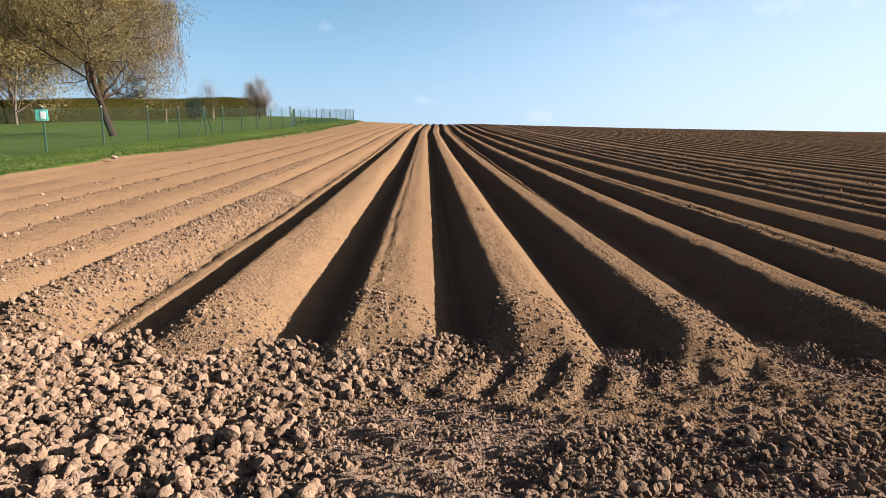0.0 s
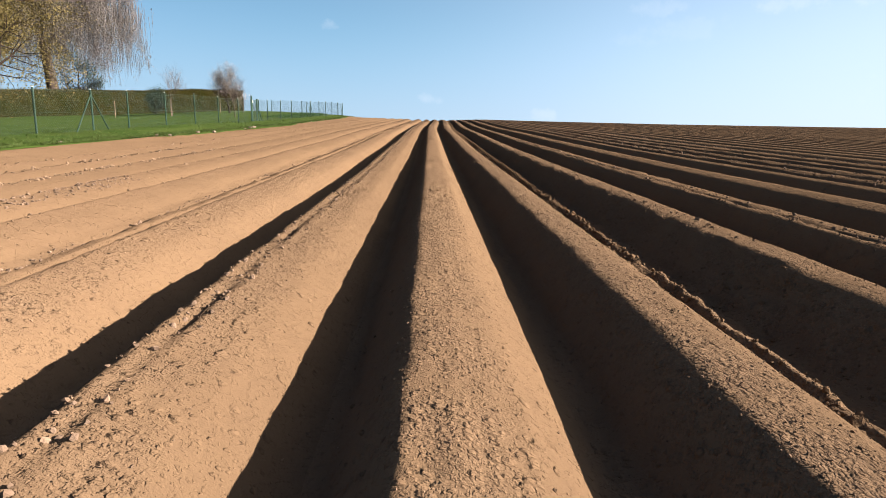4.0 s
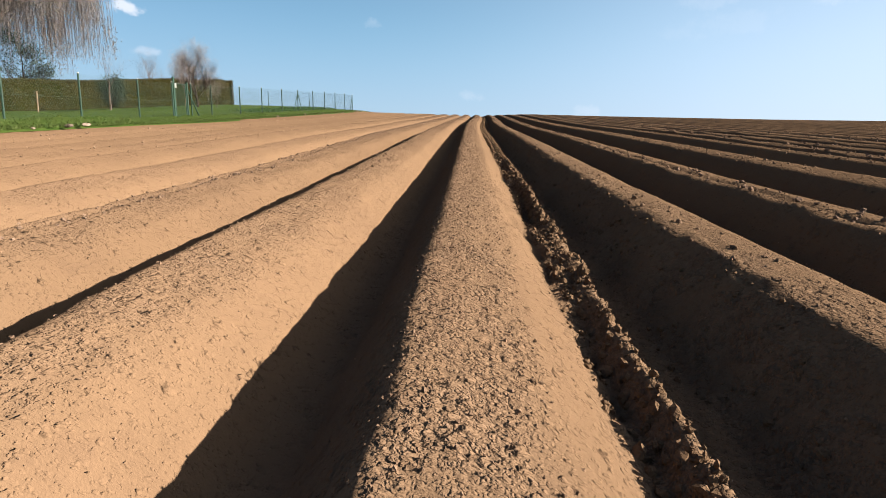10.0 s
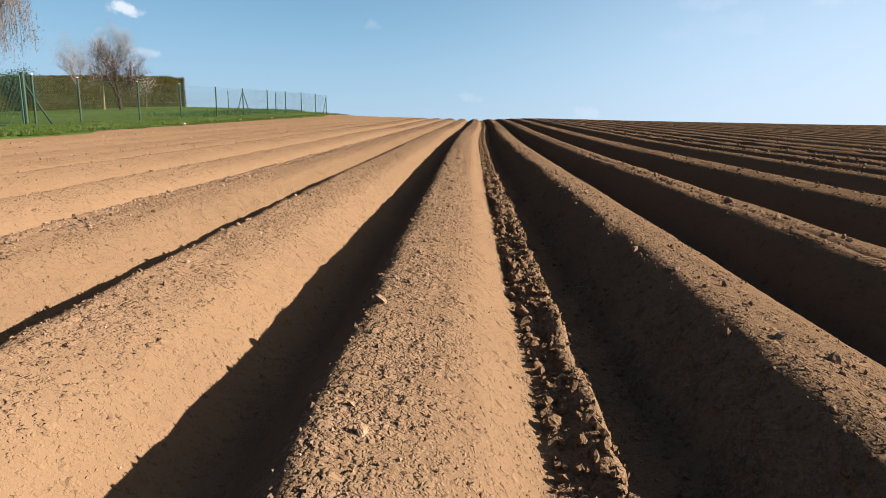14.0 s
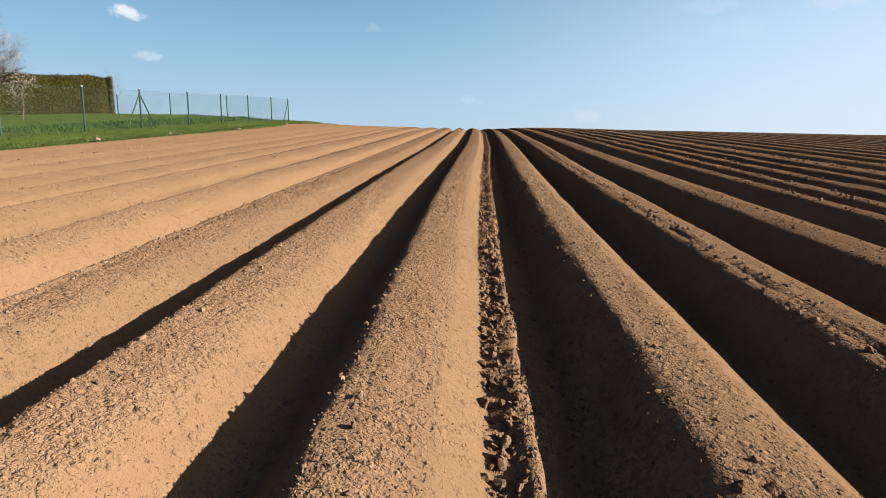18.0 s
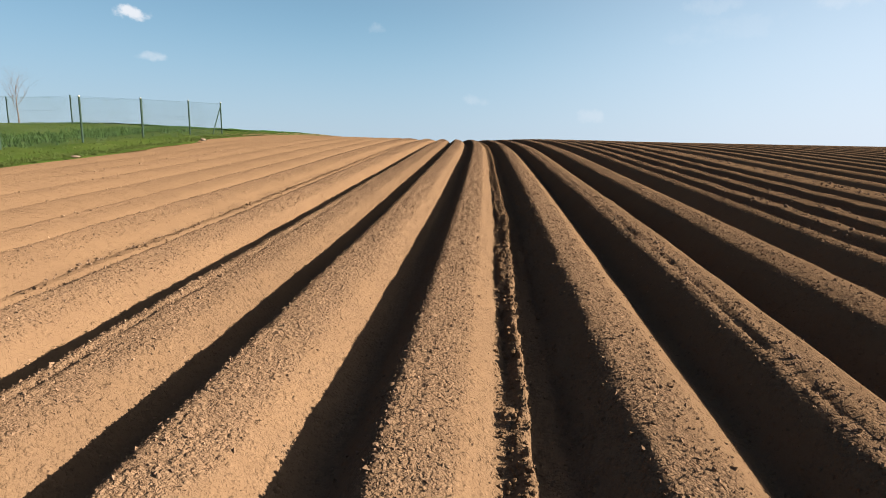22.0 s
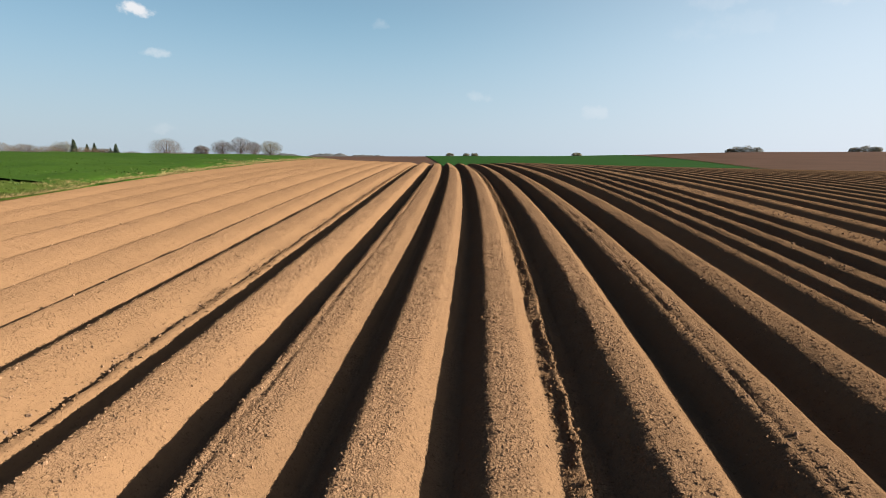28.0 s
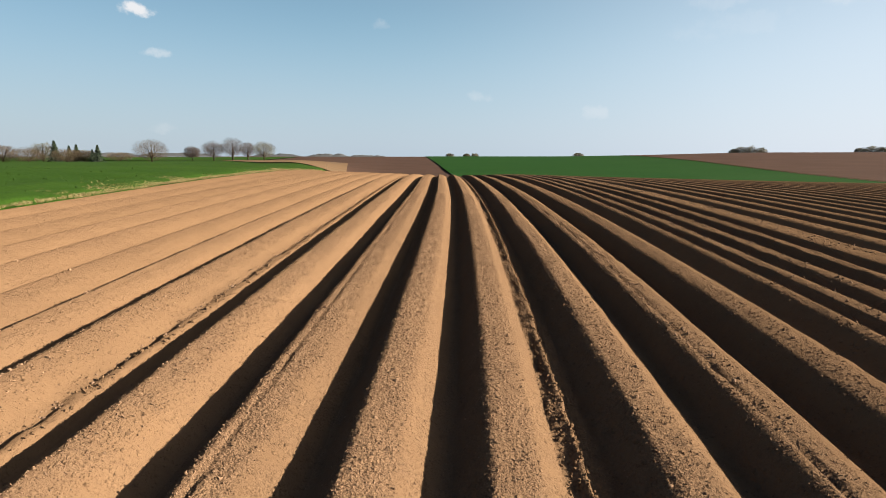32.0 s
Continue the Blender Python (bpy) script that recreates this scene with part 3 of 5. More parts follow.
    if 5 <= k <= 7:
        z = z + inside * 0.010 * layers(u * 14, y * 6, 69)
        c = np.maximum(c, 0.7)
    return z, c


def ridge_mesh(k, us, ys, fine):
    first, last = -0.32 * (crest(k) - crest(k - 1)), 0.68 * (crest(k + 1) - crest(k))
    U, Y = np.meshgrid(first - 0.008 + us * (last - first + 0.016), ys)
    X = crest(k) + U + bend(Y)
    z, c = ridge_height(k, U, X, Y, fine)
    begin = row_start(X)
    on = step(-0.12, 0.22, Y - begin + 0.10 * (z < -0.1))
    h = headland(X, Y)
    z = h * (1 - on) + z * on
    z = np.where(Y < begin - 0.5, h - 0.02, z)
    c = np.maximum(c, 1 - on)
    return grid("soil_ridge", X, Y, near_land(X, Y) + z, M_RIDGE, True, c)


for k in range(FIRST, LAST + 1):
    if -2 <= k <= 1:
        us, ys, fine = np.linspace(0, 1, 44), np.concatenate([np.arange(-0.7, 36, 0.042), np.arange(36, 64, 0.06), np.arange(64, 101, 0.2)]), True
    elif -4 <= k <= 3:
        us, ys, fine = np.linspace(0, 1, 28), np.concatenate([np.arange(-0.7, 68, 0.08), np.arange(68, 101, 0.3)]), True
    elif k <= 16:
        us, ys, fine = np.linspace(0, 1, 24), np.concatenate([np.arange(-0.7, 80, 0.3), np.arange(80, 101, 0.5)]), False
    else:
        us, ys, fine = np.array((0, 0.05, 0.1, 0.15, 0.19, 0.23, 0.27, 0.3, 0.33, 0.37, 0.43, 0.5, 0.56, 0.62, 0.68, 0.75, 0.82, 0.9, 1.0)), np.arange(-0.7, 101.2, 0.9 if k < 34 else 2.0), False
    ridge = new("soil_ridge", ridge_mesh(k, us, ys, fine))
    if k == 0:
        words = "long flat-topped soil ridge with clods beside its foot"
    elif k in GROOVED:
        words = "long soil ridge with a crumbly groove along its top"
    elif k == 8:
        words = "low flattened strip of crumbly soil between ridges"
    else:
        words = "long flat-topped ridge of dry brown soil"
    tagged(ridge, words, "soil ridge", group="planting ridges")
    ridges = {k: ridge} if k == FIRST else {**ridges, k: ridge}

# ---------------------------------------------------------------- loose soil
def lump(seed, detail, rough):
    """A clod: a broken, uneven ball of soil, as corners and triangles."""
    bm = bmesh.new()
    bmesh.ops.create_icosphere(bm, subdivisions=detail, radius=1.0)
    r = random.Random(seed)
    squash = (r.uniform(0.8, 1.25), r.uniform(0.75, 1.1), r.uniform(0.6, 0.9))
    cuts = [(Vector((r.gauss(0, 1), r.gauss(0, 1), r.gauss(0, 1))).normalized(), r.uniform(0.55, 0.85)) for _ in range(7)]
    for v in bm.verts:
        for way, far in cuts:
            over = v.co.dot(way) - far
            if over > 0:
                v.co -= way * over * 0.85
        v.co *= 1 + rough * r.uniform(-1, 1)
        v.co = Vector(a * b for a, b in zip(v.co, squash))
    bm.verts.index_update()
    verts = np.array([v.co[:] for v in bm.verts])
    faces = np.array([[v.index for v in f.verts] for f in bm.faces])
    bm.free()
    return verts, faces


def shard(seed, sides):
    """A crumb: a small uneven double pyramid, or a four-sided splinter."""
    r = np.random.default_rng(seed)
    if sides == 4:
        verts = np.array([(1, 0, -0.6), (-0.6, 0.9, -0.6), (-0.6, -0.9, -0.6), (0, 0, 1)], float)
        faces = np.array([(0, 1, 3), (1, 2, 3), (2, 0, 3), (0, 2, 1)])
    else:
        verts = np.array([(1, 0, 0), (-1, 0, 0), (0, 1, 0), (0, -1, 0), (0, 0, 1), (0, 0, -1)], float)
        faces = np.array([(0, 2, 4), (2, 1, 4), (1, 3, 4), (3, 0, 4), (2, 0, 5), (1, 2, 5), (3, 1, 5), (0, 3, 5)])
    return verts * r.uniform(0.7, 1.2, (len(verts), 1)) + r.normal(0, 0.16, (len(verts), 3)), faces


LUMPS = [lump(i, 2, 0.17) for i in range(8)]
SMALL = [lump(20 + i, 1, 0.22) for i in range(8)]
GRIT = [shard(i, 8) for i in range(10)]
SHARDS = [shard(i, 4) for i in range(10)]


def turns(r, n):
    """n random rotations."""
    q = r.normal(0, 1, (n, 4))
    q /= np.linalg.norm(q, axis=1, keepdims=True)
    w, x, y, z = q.T
    return np.stack([np.stack([1 - 2 * (y * y + z * z), 2 * (x * y - z * w), 2 * (x * z + y * w)], -1),
                     np.stack([2 * (x * y + z * w), 1 - 2 * (x * x + z * z), 2 * (y * z - x * w)], -1),
                     np.stack([2 * (x * z - y * w), 2 * (y * z + x * w), 1 - 2 * (x * x + y * y)], -1)], 1)


def strewn(name, shapes, places, sizes, seed, mat, smooth=False):
    """Many lumps joined into one mesh."""
    r = np.random.default_rng(seed)
    verts, faces, base = [], [], 0
    which = r.integers(0, len(shapes), len(places))
    for i, (v, f) in enumerate(shapes):
        at, size = places[which == i], sizes[which == i]
        if not len(at):
            continue
        spun = np.einsum("nij,vj->nvi", turns(r, len(at)), v) * size[:, None, None] + at[:, None, :]
        verts.append(spun.reshape(-1, 3))
        faces.append((f[None] + (np.arange(len(at)) * len(v))[:, None, None] + base).reshape(-1, 3))
        base += len(at) * len(v)
    verts, faces = np.concatenate(verts), np.concatenate(faces)
    return raw(name, verts, faces, mat, smooth, np.full(len(verts), 0.25))


def on_ridge(k, u, y):
    """Places on the surface of ridge k."""
    x = crest(k) + u + bend(y)
    z, _ = ridge_height(k, u, x, y, True)
    on = step(-0.12, 0.22, y - row_start(x) + 0.10 * (z < -0.1))
    return np.stack([x, y, near_land(x, y) + headland(x, y) * (1 - on) + z * on], -1)


# headland: the turning strip at the foot of the rows
def head_patch(name, xs, ys, lift):
    X, Y = np.meshgrid(xs, ys)
    return grid(name, X, Y, near_land(X, Y) + headland(X, Y) - lift, M_HEAD, True, np.full(X.shape, 0.9))


strip = new("headland", head_patch("headland", np.arange(-3.8, 2.6, 0.016), np.arange(-1.35, 0.0, 0.016), 0.012))
tagged(strip, "churned headland soil with clods and tyre prints", "soil", kind="structure")
rest = part("headland_rest", head_patch("headland_rest", np.concatenate([np.arange(-13, 14, 0.15), np.arange(14, 72, 0.75)]), np.arange(-11, 0.5, 0.15), 0.06), strip)

rng = np.random.default_rng(11)
n = 23000
hx = rng.uniform(-4.2, 2.9, n)
hy = rng.uniform(-1.5, 0.42, n)
short, long, faint = prints(hx, hy)
pressed = np.clip(np.maximum(short, long), 0, 1)
keep = (rng.uniform(0, 1, n) < 1 - 0.28 * pressed) & (hy < row_start(hx) + 0.12)
hx, hy, pressed = hx[keep], hy[keep], pressed[keep]
hs = (0.0055 + 0.026 * rng.beta(1.15, 3.2, len(hx)) * np.where(hx < -1.3, 1.10, 0.85)) * (1 - 0.36 * pressed)
hz = near_land(hx, hy) + headland(hx, hy)
order = np.argsort(-hs)
near = order[:300]
lump_mesh = [raw("soil_clod", v * 0.025, f, M_CLOD, False, np.full(len(v), 0.3)) for v, f in LUMPS]
for i in near:
    clod = part("soil_clod", lump_mesh[int(rng.integers(0, len(LUMPS)))], strip)
    spin = Matrix([list(row) for row in turns(rng, 1)[0]]).to_4x4()
    clod.matrix_world = Matrix.Translation((hx[i], hy[i], hz[i] + 0.25 * hs[i])) @ spin @ Matrix.Scale(float(hs[i]) * 44, 4)
more = order[300:]
larger = more[hs[more] > 0.0165]
part("clod_cover", strewn("clod_cover", LUMPS, np.stack([hx, hy, hz + 0.2 * hs], -1)[larger], hs[larger], 14, M_CLOD), strip, kind="stuff")
more = more[hs[more] <= 0.0165]
part("loose_soil", strewn("loose_soil", SMALL, np.stack([hx, hy, hz + 0.2 * hs], -1)[more], hs[more], 12, M_CLOD), strip, kind="stuff")
n = 34000
fx, fy = rng.uniform(-4.0, 2.7, n), rng.uniform(-1.5, 0.25, n)
part("crumbled_soil", strewn("crumbled_soil", SHARDS, np.stack([fx, fy, near_land(fx, fy) + headland(fx, fy)], -1), 0.003 + 0.009 * rng.beta(1.2, 3, n), 13, M_CLOD), strip, kind="stuff")


# crumbs on the ridges that lie under the way, thickest along the crest lines
def crumbs(k, count, seed, y0, y1, shapes, least=0.0022, more=0.0070):
    r = np.random.default_rng(seed)
    y = r.uniform(y0, y1, count)
    if k != 0:
        y = np.where((y < 24) & (r.uniform(0, 1, count) < 0.55), r.uniform(24, y1, count), y)
    u = np.where(r.uniform(0, 1, count) < 0.30, r.normal(0.000, 0.016, count), r.uniform(-0.03, 0.26, count))
    u = np.where(r.uniform(0, 1, count) < 0.16, r.uniform(-0.2, 0.45, count), u)
    s = least + more * r.beta(1.0, 4.5, count)
    at = on_ridge(k, u, y)
    at[:, 2] += 0.3 * s
    part("crumbled_soil", strewn("crumbled_soil", shapes, at, s, seed, M_CRUMB), ridges[k], "dry crumbs along the ridge top", "stuff")


for k, count in ((-5, 3000), (-4, 6000), (-3, 5500), (-2, 15000), (-1, 20000), (0, 26000), (1, 15000), (2, 9000), (3, 4000)):
    crumbs(k, count, 70 + k, 0.2, 72, GRIT if -2 < k < 2 else SHARDS, 0.0022, 0.0058 if -2 < k < 2 else 0.0070)
for k in range(-4, 5):
    crumbs(k, 8500, 90 + k, 40, 76, SHARDS, 0.0042, 0.0115)


CLOD_MESH = {}


def clods_along(k, count, seed, u0, u1, y0, y1, s0, s1, mat, label, single=26):
    """Loose clods between two lines along ridge k; the largest are parts of their own."""
    r = np.random.default_rng(seed)
    y = r.uniform(y0, y1, count)
    u = r.uniform(u0, u1, count)
    if k == 0 and u0 > 0.3:
        u = u + bank(y) - 0.505
    s = s0 + (s1 - s0) * r.beta(1.1, 3.5, count)
    at = on_ridge(k, u, y)
    at[:, 2] += 0.25 * s
    alone = np.argsort(-s + 10 * (y > 66))[:single]
    for i in alone:
        key = (mat.name, int(r.integers(0, 4)))
        if key not in CLOD_MESH:
            v, f = LUMPS[key[1]]
            CLOD_MESH[key] = raw("soil_clod", v * 0.02, f, mat, False, np.full(len(v), 0.3))
        clod = part("soil_clod", CLOD_MESH[key], ridges[k])
        spin = Matrix([list(row) for row in turns(r, 1)[0]]).to_4x4()
        clod.matrix_world = Matrix.Translation(at[i]) @ spin @ Matrix.Scale(float(s[i]) * 50, 4)
    rest = np.ones(count, bool)
    rest[alone] = False
    big = rest & (s > s0 + 0.34 * (s1 - s0))
    fine = rest & ~big
    part("loose_soil", strewn("loose_soil", SMALL, at[big], s[big], seed, mat), ridges[k], label, "stuff")
    part("soil_grit", strewn("soil_grit", GRIT, at[fine], s[fine], seed + 500, mat), ridges[k], label, "stuff")


clods_along(0, 9000, 201, 0.38, 0.53, 3.5, 72, 0.004, 0.018, M_RIDGE, "loose clods along the foot of the ridge")
clods_along(0, 1600, 202, 0.40, 0.50, 4.0, 72, 0.006, 0.022, M_RIDGE, "broken clods along the foot of the ridge")
clods_along(0, 1600, 203, 0.50, 0.56, 2.5, 70, 0.004, 0.013, M_RIDGE, "small clods in the furrow")
clods_along(1, 4500, 204, -0.25, -0.02, 2.0, 70, 0.004, 0.018, M_RIDGE, "lumps on the shaded side of the ridge")
clods_along(-4, 2200, 220, 0.37, 0.47, 0.3, 74, 0.005, 0.022, M_CLOD, "loose clods along the foot of the ridge")
clods_along(0, 1500, 221, -0.03, 0.14, 22.0, 73, 0.004, 0.018, M_CRUMB, "small clods on the ridge top")
clods_along(1, 1200, 222, -0.03, 0.16, 8.0, 73, 0.004, 0.019, M_CRUMB, "small clods on the ridge top")
clods_along(-1, 900, 223, -0.03, 0.16, 20.0, 73, 0.004, 0.017, M_CRUMB, "small clods on the ridge top")
clods_along(-2, 700, 224, -0.03, 0.20, 20.0, 73, 0.004, 0.017, M_CRUMB, "small clods on the ridge top")
clods_along(-3, 700, 225, -0.03, 0.22, 22.0, 74, 0.004, 0.016, M_CRUMB, "small clods on the ridge top")
clods_along(2, 900, 226, -0.03, 0.20, 22.0, 74, 0.005, 0.017, M_CRUMB, "small clods on the ridge top")
clods_along(3, 2000, 227, -0.03, 0.22, 20.0, 78, 0.005, 0.018, M_CRUMB, "small clods on the ridge top")
clods_along(4, 1600, 228, -0.03, 0.12, 20.0, 80, 0.005, 0.019, M_CRUMB, "small clods on the ridge top")
clods_along(9, 1600, 229, -0.03, 0.20, 20.0, 84, 0.006, 0.022, M_CRUMB, "small clods on the ridge top")
clods_along(-4, 700, 230, -0.03, 0.24, 22.0, 74, 0.004, 0.017, M_CRUMB, "small clods on the ridge top")
for k in range(-4, 5):
    clods_along(k, 450, 245 + k, -0.03, 0.24 if k < 4 else 0.14, 44.0, 76, 0.005, 0.019, M_CRUMB, "small clods on the ridge top")
r = np.random.default_rng(280)
for ridge, across, along, wide, deep in SPOTS:
    count = int(150 * wide)
    at = on_ridge(ridge, across + r.normal(0, 0.75 * wide, count), along + r.normal(0, wide, count))
    for p in at:
        size = float(0.008 + 0.014 * r.beta(1.2, 3.0))
        clod = part("soil_clod", CLOD_MESH[M_RIDGE.name, int(r.integers(0, 4))], ridges[ridge])
        spin = Matrix([list(row) for row in turns(r, 1)[0]]).to_4x4()
        clod.matrix_world = Matrix.Translation(p) @ spin @ Matrix.Scale(size * 50, 4)
clods_along(0, 1300, 232, 0.405, 0.50, 8.0, 26.0, 0.007, 0.024, M_RIDGE, "broken clods along the foot of the ridge", 50)
clods_along(0, 1100, 233, 0.41, 0.52, 38.0, 72.0, 0.008, 0.026, M_RIDGE, "broken clods along the foot of the ridge", 40)
clods_along(0, 900, 231, 0.38, 0.49, 25.0, 37.0, 0.009, 0.032, M_RIDGE, "broken clods along the foot of the ridge", 60)
clods_along(2, 1600, 205, 0.02, 0.18, 0.5, 80, 0.006, 0.024, M_CLOD, "rough clods in the groove")
clods_along(-2, 1300, 206, 0.0, 0.12, 0.3, 40, 0.005, 0.018, M_CLOD, "rough clods in the groove")
for k in range(-3, 3):
    clods_along(k, 520, 260 + k, -0.14, 0.44, 0.0, 0.75, 0.004, 0.017, M_CLOD, "clods on the crumbled end of the ridge")
clods_along(-4, 3000, 207, -0.10, 0.40, 0.2, 5.5, 0.006, 0.026, M_CLOD, "clods strewn over the start of the ridge")
clods_along(-5, 1500, 208, -0.06, 0.20, 0.2, 11.0, 0.005, 0.024, M_CLOD, "clods strewn over the start of the ridge")
clods_along(-6, 500, 209, -0.06, 0.10, 0.2, 16.0, 0.008, 0.030, M_CRUMB, "clods along the ridge top")
clods_along(-7, 350, 210, -0.06, 0.10, 0.2, 16.0, 0.008, 0.034, M_CRUMB, "clods along the ridge top")
clods_along(-8, 350, 211, -0.06, 0.10, 0.2, 60.0, 0.008, 0.030, M_CRUMB, "clods along the ridge top")
clods_along(-4, 350, 217, -0.03, 0.05, 7.0, 72.0, 0.006, 0.022, M_CRUMB, "clods along the ridge top")
clods_along(-6, 200, 218, -0.03, 0.05, 16.0, 72.0, 0.006, 0.024, M_CRUMB, "clods along the ridge top")
clods_along(-7, 200, 219, -0.03, 0.05, 16.0, 72.0, 0.006, 0.024, M_CRUMB, "clods along the ridge top")
clods_along(-5, 450, 212, -0.03, 0.06, 11.0, 72.0, 0.006, 0.024, M_CRUMB, "clods along the ridge top")
clods_along(-4, 1300, 234, 0.40, 0.56, 30.0, 75.0, 0.008, 0.027, M_RIDGE, "broken clods along the foot of the ridge", 40)
clods_along(-1, 500, 213, 0.55 - 0.75, -0.05, 1.0, 60.0, 0.004, 0.016, M_RIDGE, "small clods in the furrow")
clods_along(5, 1500, 214, -0.04, 0.22, 0.0, 90.0, 0.008, 0.028, M_CLOD, "rough clods on the narrow ridge")
clods_along(6, 1500, 216, -0.04, 0.24, 0.0, 90.0, 0.008, 0.026, M_CLOD, "rough clods on the narrow ridge")
clods_along(8, 2500, 215, 0.05, 0.55, 0.0, 92.0, 0.008, 0.032, M_CLOD, "crumbly flattened soil")

# ---------------------------------------------------------------- grass
def blades(name, at, tall, lean, seed, mat, wide=0.006, per=5):
    """Tufts of bent blades: each blade is two faces."""
    r = np.random.default_rng(seed)
    n = len(at) * per
    foot = np.repeat(at, per, 0) + np.concatenate([r.normal(0, 0.02, (n, 2)), np.zeros((n, 1))], 1)
    turn = r.uniform(0, 2 * np.pi, n)
    h = np.repeat(tall, per) * r.uniform(0.6, 1.15, n)
    out = np.stack([np.cos(turn), np.sin(turn), 0 * turn], -1)
    side = np.stack([-np.sin(turn), np.cos(turn), 0 * turn], -1) * wide
    up = np.array([0, 0, 1.0])
    mid = foot + up * (h * 0.6)[:, None] + out * (h * lean * 0.35)[:, None]
    tip = foot + up * (h * 0.95)[:, None] + out * (h * lean)[:, None]
    verts = np.stack([foot - side, foot + side, mid + side * 0.8, mid - side * 0.8, tip + side * 0.2, tip - side * 0.2], 1).reshape(-1, 3)
    b = np.arange(n)[:, None] * 6
    faces = np.concatenate([b + np.array([[0, 1, 2, 3]]), b + np.array([[3, 2, 4, 5]])])
    return raw(name, verts, faces, mat)


def on_lawn(x, y):
    a = edge(y) - x
    return np.stack([x, y, land(x, y) + 0.02 + 0.05 * step(0, 1.2, a) + 0.035 * layers(x * 1.4, y * 1.4, 9) * step(0, 0.4, a)], -1)


rng = np.random.default_rng(21)
n = 7600
y = rng.uniform(2, 64, n)
a = np.where(rng.uniform(0, 1, n) < 0.55, rng.gamma(1.2, 0.13, n), rng.gamma(1.2, 0.45, n)) - 0.05
grass = new("verge_grass", blades("verge_grass", on_lawn(edge(y) - a, y), 0.035 + 0.06 * rng.beta(1.2, 3, n), 0.8, 22, M_BLADE))
tagged(grass, "uneven tufts of green grass along the field edge", "grass", kind="stuff")
n = 8000
y = rng.uniform(6, 64, n)
a = rng.uniform(0.5, 12, n)
grass = new("lawn_grass", blades("lawn_grass", on_lawn(edge(y) - a, y), 0.025 + 0.03 * rng.beta(1.2, 3, n), 0.6, 23, M_BLADE, 0.009, 3))
tagged(grass, "short green blades of the lawn", "grass", kind="stuff")
# rank dark grass under the far fence
n = 2600
y = rng.uniform(44, 61, n)
a = rng.normal(2.9, 0.5, n)
grass = new("rank_grass", blades("rank_grass", on_lawn(edge(y) - a, y), 0.07 + 0.13 * rng.beta(1.2, 3, n), 0.5, 24, M_CROPBLADE, 0.010, 5))
tagged(grass, "taller dark green grass under the fence", "grass", kind="stuff")
n = 6500
y = rng.uniform(60, 100, n)
a = rng.gamma(1.3, 0.17, n) * (0.5 + 1.0 * (bumps(y * 0.8, y * 0, 85) > 0.0)) - 0.1
dead = new("dead_verge_grass", blades("dead_verge_grass", on_lawn(edge(y) - a, y), 0.02 + 0.05 * rng.beta(1.2, 3, n), 1.4, 25, M_STRAW, 0.006, 3))
tagged(dead, "bleached straw-coloured grass edging the wheat", "grass", kind="stuff")
n = 9000
y = 62 + 80 * rng.beta(1.0, 2.2, n)
a = 0.5 + 60 * rng.beta(1.0, 3.0, n)
x = np.where(y < 100, edge(y), edge(y * 0 + 100) - (y - 100) * 0.25) - a
wheat = np.stack([x, y, land(x, y) + 0.05], -1)
grass = new("wheat_blades", blades("wheat_blades", wheat, 0.045 + 0.04 * rng.uniform(0, 1, n), 0.7, 26, M_CROPBLADE, 0.013, 3))
tagged(grass, "young green wheat blades", "crop", kind="stuff")

# pale stones turned up along the verge
for i in range(20):
    y = float(rng.uniform(6, 62))
    x = float(edge(np.array([y]))[0] + rng.normal(0.12, 0.14))
    s = float(rng.uniform(0.025, 0.075))
    stone = new("field_stone", raw("field_stone", *LUMPS[i % 8], M_STONE, False))
    z = float(near_land(np.array([x]), np.array([y]))[0])
    stone.matrix_world = pose(x, y, z + 0.035 + 0.2 * s, 0, 0, rng.uniform(0, 360)) @ Matrix.Diagonal((s * 1.3, s, s * 0.8, 1))
    tagged(stone, "pale stone lying in the grass edge of the field", "stone", group="stones along the verge")

# ---------------------------------------------------------------- fence
def tube(points, radii, sides=6):
    """A tapered tube through points, as corners and faces."""
    points = [Vector(p) for p in points]
    verts, faces = [], []
    for i, p in enumerate(points):
        d = (points[min(i + 1, len(points) - 1)] - points[max(i - 1, 0)]).normalized()
        a = d.orthogonal().normalized()
        b = d.cross(a)
        for j in range(sides):
            w = 2 * math.pi * j / sides
            verts.append(p + (a * math.cos(w) + b * math.sin(w)) * radii[i])
        if i:
            for j in range(sides):
                faces.append(((i - 1) * sides + j, (i - 1) * sides + (j + 1) % sides, i * sides + (j + 1) % sides, i * sides + j))
    return np.array([v[:] for v in verts]), np.array(faces)


def tubes(name, runs, mat, sides=6, smooth=True):
    verts, faces, base = [], [], 0
    for points, radii in runs:
        v, f = tube(points, radii, sides)
        verts.append(v)
        faces.append(f + base)
        base += len(v)
    return raw(name, np.concatenate(verts), np.concatenate(faces), mat, smooth)


def rod(name, a, b, r, mat, sides=8):
    """A closed round bar from a to b."""
    a, b = Vector(a), Vector(b)
    bm = bmesh.new()
    bmesh.ops.create_cone(bm, cap_ends=True, segments=sides, radius1=r, radius2=r, depth=(b - a).length)
    bmesh.ops.transform(bm, verts=bm.verts, matrix=Matrix.Translation((a + b) / 2) @ (b - a).to_track_quat("Z", "Y").to_matrix().to_4x4())
    return from_bm(name, bm, mat, False)


